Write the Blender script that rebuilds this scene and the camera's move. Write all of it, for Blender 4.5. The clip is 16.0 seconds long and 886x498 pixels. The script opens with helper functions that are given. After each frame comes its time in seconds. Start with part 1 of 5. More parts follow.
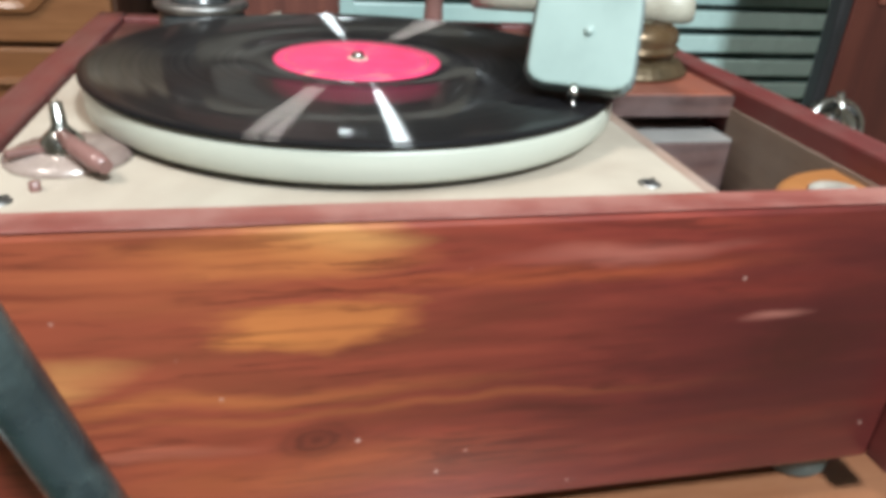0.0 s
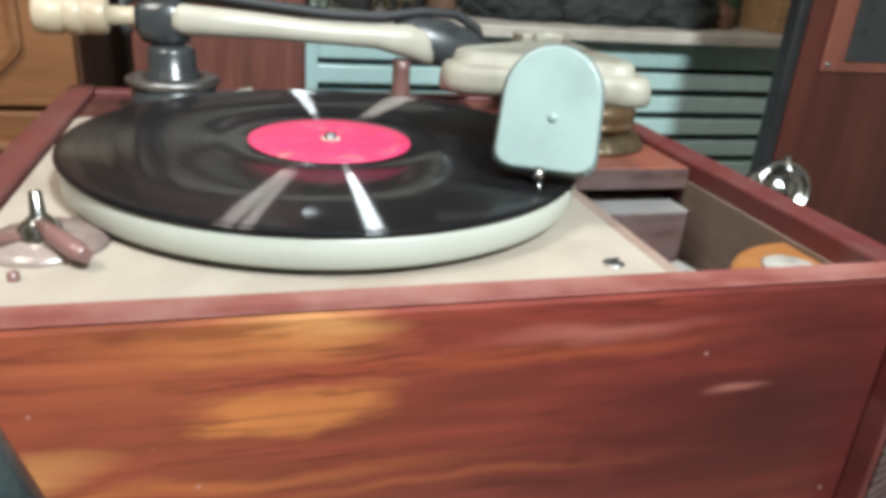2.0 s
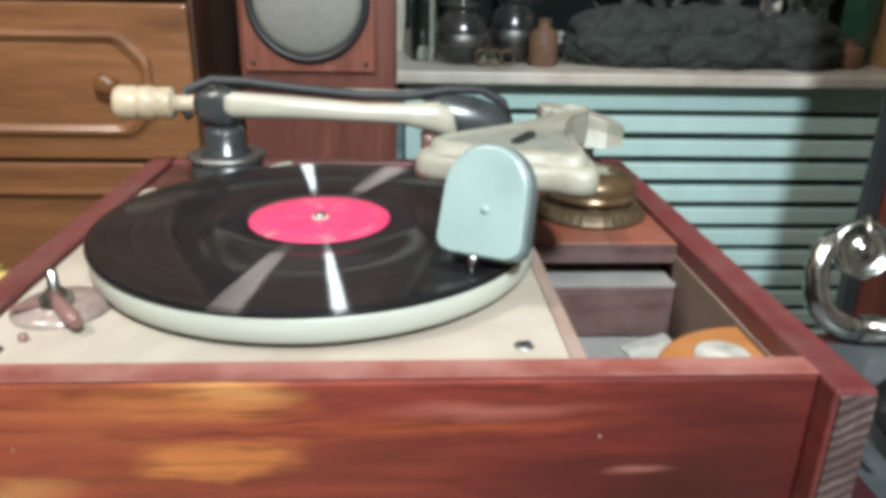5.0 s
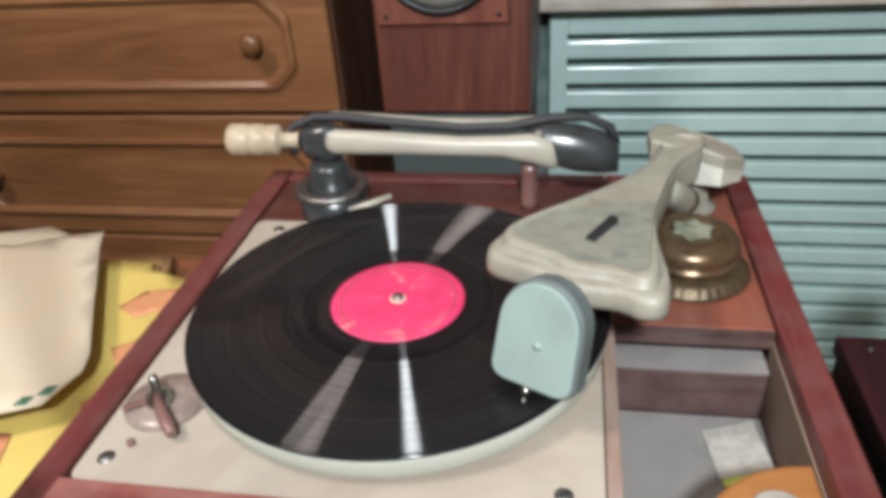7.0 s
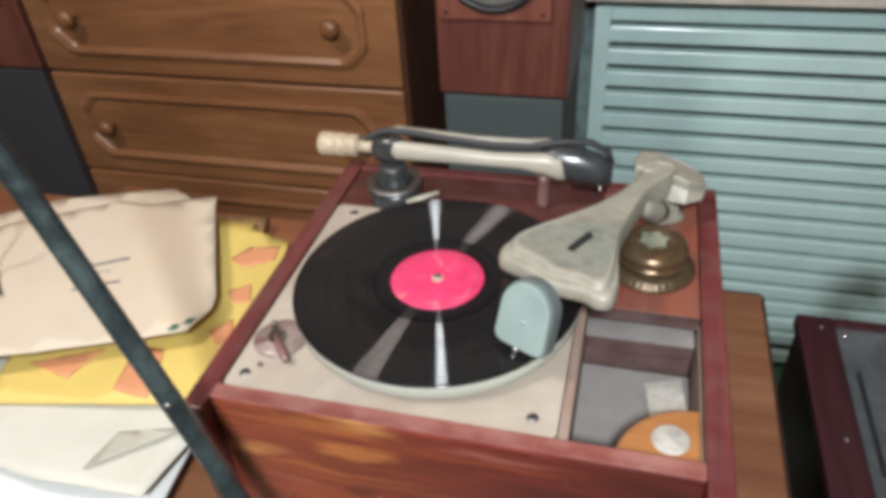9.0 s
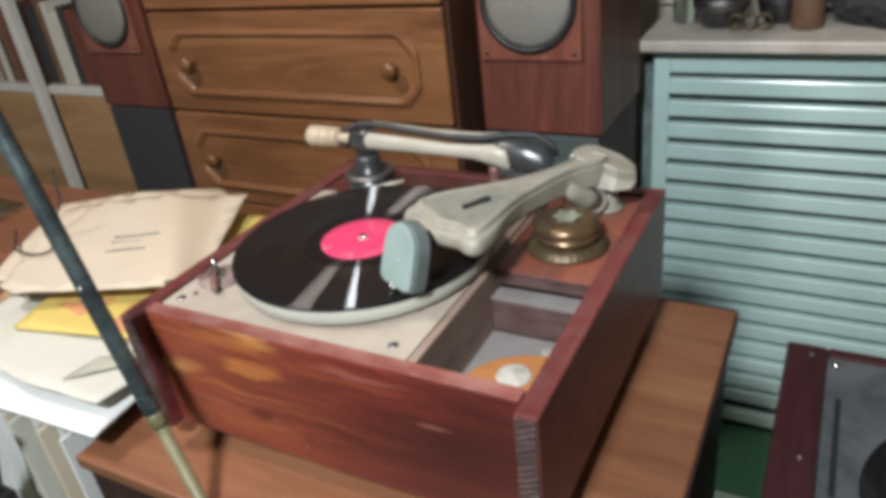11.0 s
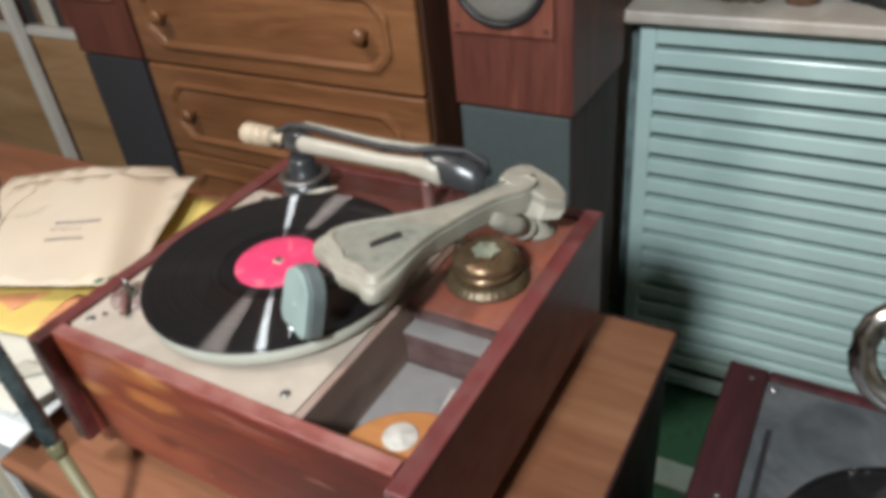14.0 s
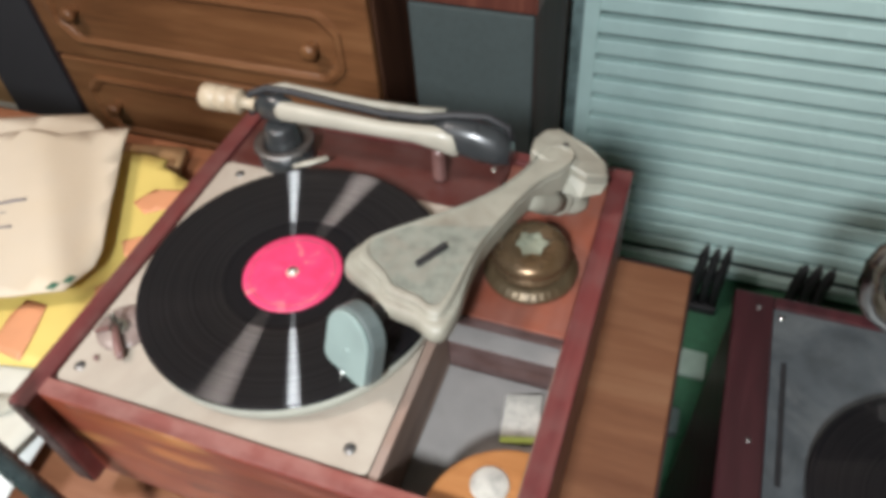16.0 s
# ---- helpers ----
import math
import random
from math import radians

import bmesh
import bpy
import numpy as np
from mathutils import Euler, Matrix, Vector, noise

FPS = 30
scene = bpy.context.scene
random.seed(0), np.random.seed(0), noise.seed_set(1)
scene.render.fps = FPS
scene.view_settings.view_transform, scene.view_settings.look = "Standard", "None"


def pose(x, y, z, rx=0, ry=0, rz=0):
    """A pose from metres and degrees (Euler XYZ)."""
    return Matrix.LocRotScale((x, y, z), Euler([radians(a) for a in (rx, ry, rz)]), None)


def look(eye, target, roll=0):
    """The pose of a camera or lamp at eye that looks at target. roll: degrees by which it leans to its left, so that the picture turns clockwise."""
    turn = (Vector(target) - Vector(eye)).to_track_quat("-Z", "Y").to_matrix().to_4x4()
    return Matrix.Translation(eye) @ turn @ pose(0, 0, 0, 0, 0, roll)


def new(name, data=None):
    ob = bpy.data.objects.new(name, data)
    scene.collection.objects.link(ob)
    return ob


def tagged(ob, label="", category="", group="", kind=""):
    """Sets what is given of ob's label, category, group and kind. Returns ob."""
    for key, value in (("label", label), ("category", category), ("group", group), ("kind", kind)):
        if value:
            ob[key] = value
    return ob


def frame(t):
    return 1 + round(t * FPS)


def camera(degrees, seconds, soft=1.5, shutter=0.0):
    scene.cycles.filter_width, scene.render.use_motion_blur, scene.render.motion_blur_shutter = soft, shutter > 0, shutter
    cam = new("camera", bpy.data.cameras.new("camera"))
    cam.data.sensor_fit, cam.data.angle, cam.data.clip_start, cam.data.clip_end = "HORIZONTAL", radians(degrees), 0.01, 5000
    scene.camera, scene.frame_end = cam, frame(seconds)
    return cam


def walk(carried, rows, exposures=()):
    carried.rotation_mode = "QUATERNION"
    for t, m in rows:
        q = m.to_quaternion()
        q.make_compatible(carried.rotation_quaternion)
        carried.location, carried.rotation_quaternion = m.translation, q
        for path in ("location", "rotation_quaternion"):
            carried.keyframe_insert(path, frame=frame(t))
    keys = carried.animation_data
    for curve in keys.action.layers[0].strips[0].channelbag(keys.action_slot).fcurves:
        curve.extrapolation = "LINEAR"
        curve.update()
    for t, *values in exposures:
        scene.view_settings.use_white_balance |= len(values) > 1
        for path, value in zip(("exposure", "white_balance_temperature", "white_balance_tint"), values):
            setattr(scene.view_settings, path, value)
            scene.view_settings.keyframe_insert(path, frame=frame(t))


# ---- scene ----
# ---- camera ----
cam = camera(62.60, 16.0, soft=4.8, shutter=0.4)
PATH = [
    (0, (-0.0357, -0.3590, 0.1040), (0.1703, 0.5064, -0.3528), 3.69),
    (0.5, (-0.0416, -0.3588, 0.1171), (0.1826, 0.5240, -0.2957), 3.81),
    (1, (-0.0485, -0.3638, 0.1256), (0.1950, 0.5287, -0.2541), 4.06),
    (1.5, (-0.0452, -0.3621, 0.1196), (0.2110, 0.5251, -0.2640), 4.50),
    (2, (-0.0415, -0.3608, 0.1184), (0.2174, 0.5222, -0.2730), 4.34),
    (2.5, (-0.0433, -0.3728, 0.1270), (0.1936, 0.5182, -0.2604), 4.34),
    (3, (-0.0446, -0.4077, 0.1344), (0.1424, 0.4932, -0.2573), 4.74),
    (3.5, (-0.0361, -0.4487, 0.1473), (0.0970, 0.4669, -0.2321), 4.07),
    (4, (-0.0099, -0.4460, 0.1579), (0.1069, 0.4793, -0.2031), 2.80),
    (4.2, (0.0023, -0.4434, 0.1570), (0.1135, 0.4838, -0.2007), 2.40),
    (6.3, (0.0852, -0.3401, 0.2059), (-0.0265, 0.5539, -0.2279), 1.46),
    (6.5, (0.0866, -0.3452, 0.2289), (-0.0525, 0.5283, -0.2375), 1.01),
    (7, (0.1010, -0.3451, 0.2749), (-0.0682, 0.4898, -0.2490), -4.30),
    (7.5, (0.1133, -0.3745, 0.3209), (-0.0716, 0.4459, -0.2202), -4.23),
    (8, (0.1409, -0.4166, 0.3718), (-0.0582, 0.3870, -0.1890), -5.06),
    (8.5, (0.1583, -0.4624, 0.4044), (-0.0772, 0.3073, -0.1889), -5.11),
    (9, (0.1496, -0.4657, 0.4188), (-0.0831, 0.3002, -0.1805), -4.07),
    (9.2, (0.1422, -0.4472, 0.4125), (-0.0632, 0.3247, -0.1892), -4.06),
    (11.3, (0.3990, -0.5017, 0.3253), (-0.0645, 0.2523, -0.1401), -7.21),
    (11.5, (0.3930, -0.4837, 0.3212), (-0.0565, 0.2651, -0.1658), -7.46),
    (12, (0.3541, -0.4446, 0.3200), (-0.0069, 0.3066, -0.2326), -4.36),
    (12.5, (0.3500, -0.4289, 0.3108), (0.0020, 0.3076, -0.2693), -4.32),
    (13, (0.4110, -0.4021, 0.3261), (-0.0689, 0.2670, -0.2414), -8.10),
    (13.5, (0.4447, -0.3954, 0.3443), (-0.0817, 0.2361, -0.2250), -7.85),
    (14, (0.4374, -0.3879, 0.3964), (-0.0145, 0.3051, -0.1653), -6.51),
    (14.5, (0.4058, -0.4151, 0.4489), (-0.0094, 0.2952, -0.1195), -7.73),
    (15, (0.3565, -0.4047, 0.4558), (-0.0027, 0.2563, -0.2030), -5.93),
    (15.5, (0.2991, -0.3336, 0.4530), (0.0016, 0.2639, -0.2917), -6.23),
    (16, (0.2683, -0.3080, 0.4623), (0.0016, 0.3081, -0.2788), -5.28),
]
walk(cam, [(t, look(eye, target, roll)) for t, eye, target, roll in PATH],
     exposures=[(0.0, 0.24, 6450, 10), (2.0, 0.24, 6450, 10), (3.2, 0.32, 6400, 9), (4.2, 0.36, 6400, 9), (6.3, -0.11, 6650, 15), (9.2, -0.19, 6750, 18), (11.3, -0.14, 6700, 17), (16.0, -0.11, 6700, 17)])

# ---- light ----
world = bpy.data.worlds.new("room_air")
world.use_nodes = True
world.node_tree.nodes["Background"].inputs[0].default_value = (0.9, 0.95, 1.0, 1)
world.node_tree.nodes["Background"].inputs[1].default_value = 0.045
scene.world = world


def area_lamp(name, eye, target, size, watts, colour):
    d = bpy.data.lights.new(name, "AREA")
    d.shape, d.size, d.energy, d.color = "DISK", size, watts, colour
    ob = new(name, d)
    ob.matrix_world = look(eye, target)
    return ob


# small cool lamp fixed behind the walk, replacing a carried torch; warm ceiling lamp to the west
area_lamp("torch_stand_in", (0.24, -0.92, 0.92), (0.20, 0.5, -0.20), 0.15, 33.0, (0.86, 0.97, 1.0))
area_lamp("ceiling_light", (-0.86, -0.45, 1.50), (0.0, 0.05, 0.0), 0.36, 23.0, (1.0, 0.93, 0.86))



# ---- materials ----
def nodes_of(name, rough=0.5, metal=0.0, coat=0.0, spec=0.5):
    m = bpy.data.materials.new(name)
    m.use_nodes = True
    nt = m.node_tree
    b = nt.nodes["Principled BSDF"]
    b.inputs["Roughness"].default_value = rough
    b.inputs["Metallic"].default_value = metal
    b.inputs["Coat Weight"].default_value = coat
    b.inputs["Coat Roughness"].default_value = 0.25
    b.inputs["Specular IOR Level"].default_value = spec
    return m, nt, b


def add(nt, kind, **values):
    n = nt.nodes.new(kind)
    for k, v in values.items():
        if k in n.inputs:
            n.inputs[k].default_value = v
    return n


def ramp(nt, source, stops):
    r = nt.nodes.new("ShaderNodeValToRGB")
    e = r.color_ramp.elements
    while len(e) < len(stops):
        e.new(0.5)
    for el, (p, c) in zip(e, stops):
        el.position, el.color = p, (*c, 1)
    nt.links.new(source, r.inputs[0])
    return r.outputs[0]


def coords(nt, scale=(1, 1, 1), rot=(0, 0, 0)):
    c = nt.nodes.new("ShaderNodeNewGeometry")
    mp = nt.nodes.new("ShaderNodeMapping")
    mp.inputs["Scale"].default_value = scale
    mp.inputs["Rotation"].default_value = rot
    nt.links.new(c.outputs["Position"], mp.inputs[0])
    return mp.outputs[0]


def noise_of(nt, vec, scale, detail=4, rough=0.55, dist=0.0):
    n = add(nt, "ShaderNodeTexNoise", Scale=scale, Detail=detail, Roughness=rough, Distortion=dist)
    nt.links.new(vec, n.inputs["Vector"])
    return n.outputs["Fac"]


def mixc(nt, fac, a, b, mode="MIX"):
    n = nt.nodes.new("ShaderNodeMix")
    n.data_type, n.blend_type = "RGBA", mode
    for sock, v in ((n.inputs["Factor"], fac), (n.inputs["A"], a), (n.inputs["B"], b)):
        if isinstance(v, (tuple, list)):
            sock.default_value = (*v, 1)
        elif isinstance(v, (int, float)):
            sock.default_value = v
        else:
            nt.links.new(v, sock)
    return n.outputs["Result"]


def math_of(nt, op, a, b=None, c=None):
    n = nt.nodes.new("ShaderNodeMath")
    n.operation = op
    for i, v in enumerate((a, b, c)):
        if v is None:
            continue
        if isinstance(v, (int, float)):
            n.inputs[i].default_value = v
        else:
            nt.links.new(v, n.inputs[i])
    return n.outputs[0]


def bump(nt, b, height, strength=0.2, dist=0.002):
    n = add(nt, "ShaderNodeBump", Strength=strength, Distance=dist)
    nt.links.new(height, n.inputs["Height"])
    nt.links.new(n.outputs[0], b.inputs["Normal"])


def plain(name, colour, rough=0.5, metal=0.0, vary=0.25, scale=40, bumps=0.1, coat=0.0, dirt=None, spec=0.5):
    """Paint, metal, paper or cloth: a colour with blotches and fine grain."""
    m, nt, b = nodes_of(name, rough, metal, coat, spec)
    v = coords(nt)
    big, fine = noise_of(nt, v, scale, 5), noise_of(nt, v, scale * 9, 3)
    dark = tuple(c * (1 - vary) for c in colour)
    light = tuple(min(1, c * (1 + vary * 0.6)) for c in colour)
    col = ramp(nt, big, [(0.3, dark), (0.52, colour), (0.75, light)])
    if dirt:
        worn = noise_of(nt, v, scale * 0.45, 6, 0.65, 0.6)
        col = mixc(nt, math_of(nt, "MULTIPLY", ramp(nt, worn, [(0.44, (0, 0, 0)), (0.68, (1, 1, 1))]), 0.8), col, dirt)
    nt.links.new(col, b.inputs["Base Color"])
    nt.links.new(math_of(nt, "MULTIPLY_ADD", big, 0.25, rough - 0.12), b.inputs["Roughness"])
    if bumps:
        bump(nt, b, fine, bumps, 0.0015)
    return m


def wood(name, dark, mid, light, along="x", rough=0.4, scale=9, coat=0.0, dust=None, bumps=0.15):
    """Sawn or veneered wood, grain along one axis."""
    m, nt, b = nodes_of(name, rough, 0, coat)
    s = {"x": (0.16, 1.6, 1.6), "y": (1.6, 0.16, 1.6), "z": (1.6, 1.6, 0.16)}[along]
    v = coords(nt, s)
    broad, fine = noise_of(nt, v, scale, 4, 0.6, 1.2), noise_of(nt, v, scale * 8, 5, 0.7, 0.4)
    mixed = math_of(nt, "ADD", math_of(nt, "MULTIPLY", broad, 0.68), math_of(nt, "MULTIPLY", fine, 0.32))
    col = ramp(nt, mixed, [(0.34, dark), (0.5, mid), (0.66, light)])
    if dust:
        d = noise_of(nt, coords(nt), 30, 5, 0.6)
        col = mixc(nt, math_of(nt, "MULTIPLY", ramp(nt, d, [(0.40, (0, 0, 0)), (0.70, (1, 1, 1))]), 0.62), col, dust)
    nt.links.new(col, b.inputs["Base Color"])
    nt.links.new(math_of(nt, "MULTIPLY_ADD", fine, 0.3, rough - 0.12), b.inputs["Roughness"])
    bump(nt, b, fine, bumps, 0.001)
    return m


def front_wood():
    """Stained pine board: red-brown streaks with bare golden patches, two knots, and paint flecks; sheen and falloff
    are in the colour.
    """
    m, nt, b = nodes_of("stained_pine_front", 0.36, 0, 0.25)
    warp = noise_of(nt, coords(nt, (9, 1, 16)), 1.6, 3, 0.5)
    v = coords(nt, (0.22, 1.0, 1.5))
    broad, fine = noise_of(nt, v, 12, 4, 0.55, 1.6), noise_of(nt, v, 75, 5, 0.7, 0.5)
    rings = noise_of(nt, v, 30, 2, 0.5, 2.2)
    mixed = math_of(nt, "ADD", math_of(nt, "MULTIPLY", broad, 0.5), math_of(nt, "ADD", math_of(nt, "MULTIPLY", fine, 0.18), math_of(nt, "MULTIPLY", rings, 0.32)))
    col = ramp(nt, mixed, [(0.36, (0.080, 0.013, 0.012)), (0.46, (0.170, 0.027, 0.021)), (0.56, (0.245, 0.043, 0.028)), (0.68, (0.33, 0.080, 0.038))])
    sep = nt.nodes.new("ShaderNodeSeparateXYZ")
    nt.links.new(nt.nodes.new("ShaderNodeNewGeometry").outputs["Position"], sep.inputs[0])
    px, pz = sep.outputs["X"], sep.outputs["Z"]
    bend = noise_of(nt, coords(nt, (7, 1, 14)), 1.0, 3, 0.5, 0.8)
    lines = math_of(nt, "SINE", math_of(nt, "MULTIPLY", math_of(nt, "MULTIPLY_ADD", bend, 0.035, pz), 620.0))
    lines2 = math_of(nt, "SINE", math_of(nt, "MULTIPLY", math_of(nt, "MULTIPLY_ADD", bend, 0.05, pz), 1450.0))
    grain = math_of(nt, "MULTIPLY", math_of(nt, "MULTIPLY_ADD", lines, 0.5, 0.5), math_of(nt, "MULTIPLY_ADD", lines2, 0.3, 0.7))
    fade = ramp(nt, broad, [(0.38, (0, 0, 0)), (0.62, (1, 1, 1))])

    def spot(x, z, rx, rz, soft):
        dx = math_of(nt, "DIVIDE", math_of(nt, "SUBTRACT", px, x), rx)
        dz = math_of(nt, "DIVIDE", math_of(nt, "SUBTRACT", math_of(nt, "MULTIPLY_ADD", warp, 0.022, pz), z + 0.011), rz)
        r = math_of(nt, "SQRT", math_of(nt, "ADD", math_of(nt, "MULTIPLY", dx, dx), math_of(nt, "MULTIPLY", dz, dz)))
        r = math_of(nt, "MULTIPLY_ADD", math_of(nt, "SUBTRACT", fine, 0.5), 1.1, r)
        n = add(nt, "ShaderNodeMapRange")
        n.inputs["From Min"].default_value, n.inputs["From Max"].default_value = 1 + soft, 1 - soft
        nt.links.new(r, n.inputs["Value"])
        return n.outputs[0], r

    # golden wood on the left, brightened with painted lamp sheen, most near the top
    gold, pale = (0.50, 0.170, 0.050), (0.56, 0.265, 0.090)
    for x, z, rx, rz, soft, c, k in (
        (-0.100, -0.050, 0.130, 0.075, 0.7, (0.35, 0.095, 0.042), 0.5),
        (-0.028, -0.0325, 0.033, 0.0108, 0.22, gold, 0.9),
        (-0.046, -0.0385, 0.014, 0.0045, 0.4, gold, 0.6),
        (-0.020, 0.000, 0.022, 0.0060, 0.5, pale, 0.8),
        (-0.040, -0.0065, 0.040, 0.0060, 0.5, gold, 0.7),
        (-0.085, -0.012, 0.050, 0.010, 0.8, (0.40, 0.12, 0.045), 0.5),
        (-0.125, -0.049, 0.030, 0.0055, 0.6, pale, 0.8),
        (-0.07, -0.062, 0.080, 0.0030, 0.7, gold, 0.45),
        (0.03, -0.071, 0.13, 0.0018, 0.7, gold, 0.3),
        (0.165, -0.0295, 0.045, 0.0042, 0.6, (0.36, 0.05, 0.03), 0.75),
        (0.06, -0.018, 0.07, 0.003, 0.7, (0.40, 0.09, 0.03), 0.6),
        (-0.02, -0.100, 0.06, 0.009, 0.8, (0.42, 0.12, 0.04), 0.5),
        # dark stain, deepened to paint the light falling off to the right
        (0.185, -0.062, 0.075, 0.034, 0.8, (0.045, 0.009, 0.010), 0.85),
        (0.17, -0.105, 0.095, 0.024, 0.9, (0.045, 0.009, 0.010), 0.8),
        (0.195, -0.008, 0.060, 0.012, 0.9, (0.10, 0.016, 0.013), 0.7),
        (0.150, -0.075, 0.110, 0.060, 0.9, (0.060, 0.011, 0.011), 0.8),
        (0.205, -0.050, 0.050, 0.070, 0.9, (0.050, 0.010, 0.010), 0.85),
        (0.085, -0.010, 0.034, 0.0035, 0.7, (0.44, 0.17, 0.13), 0.45),
        (0.150, -0.044, 0.012, 0.0022, 0.6, (0.46, 0.18, 0.14), 0.5),
        (-0.085, -0.086, 0.030, 0.0026, 0.7, (0.42, 0.15, 0.10), 0.4),
    ):
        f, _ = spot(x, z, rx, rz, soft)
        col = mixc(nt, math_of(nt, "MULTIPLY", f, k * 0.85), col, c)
    col = mixc(nt, math_of(nt, "MULTIPLY", math_of(nt, "MULTIPLY", grain, fade), 0.62), col, (0.10, 0.016, 0.012))
    hair = ramp(nt, noise_of(nt, coords(nt, (0.10, 1.0, 1.6)), 210, 3, 0.6, 1.0), [(0.51, (0, 0, 0)), (0.60, (1, 1, 1))])
    pore = ramp(nt, noise_of(nt, coords(nt, (0.30, 1.0, 1.0)), 34, 3, 0.6, 0.6), [(0.42, (0, 0, 0)), (0.62, (1, 1, 1))])
    col = mixc(nt, math_of(nt, "MULTIPLY", math_of(nt, "MULTIPLY", hair, pore), 0.55), col, (0.055, 0.012, 0.009))
    for x, z, rx, rz in ((-0.029, -0.085, 0.013, 0.008), (0.1665, -0.060, 0.020, 0.014)):
        f, r = spot(x, z, rx, rz, 0.5)
        wave = math_of(nt, "SINE", math_of(nt, "MULTIPLY", r, 14.0))
        k = math_of(nt, "MULTIPLY", f, math_of(nt, "MULTIPLY_ADD", wave, 0.14, 0.55))
        col = mixc(nt, k, col, (0.045, 0.010, 0.008))
    flecks = add(nt, "ShaderNodeTexVoronoi", Scale=62.0)
    nt.links.new(coords(nt, (1, 0.01, 1)), flecks.inputs["Vector"])
    near = ramp(nt, flecks.outputs["Distance"], [(0.035, (1, 1, 1)), (0.075, (0, 0, 0))])
    rare = ramp(nt, noise_of(nt, coords(nt), 14, 2), [(0.43, (0, 0, 0)), (0.50, (1, 1, 1))])
    col = mixc(nt, math_of(nt, "MULTIPLY", math_of(nt, "MULTIPLY", near, rare), 0.7), col, (0.62, 0.42, 0.36))
    nt.links.new(col, b.inputs["Base Color"])
    bump(nt, b, fine, 0.12, 0.001)
    return m


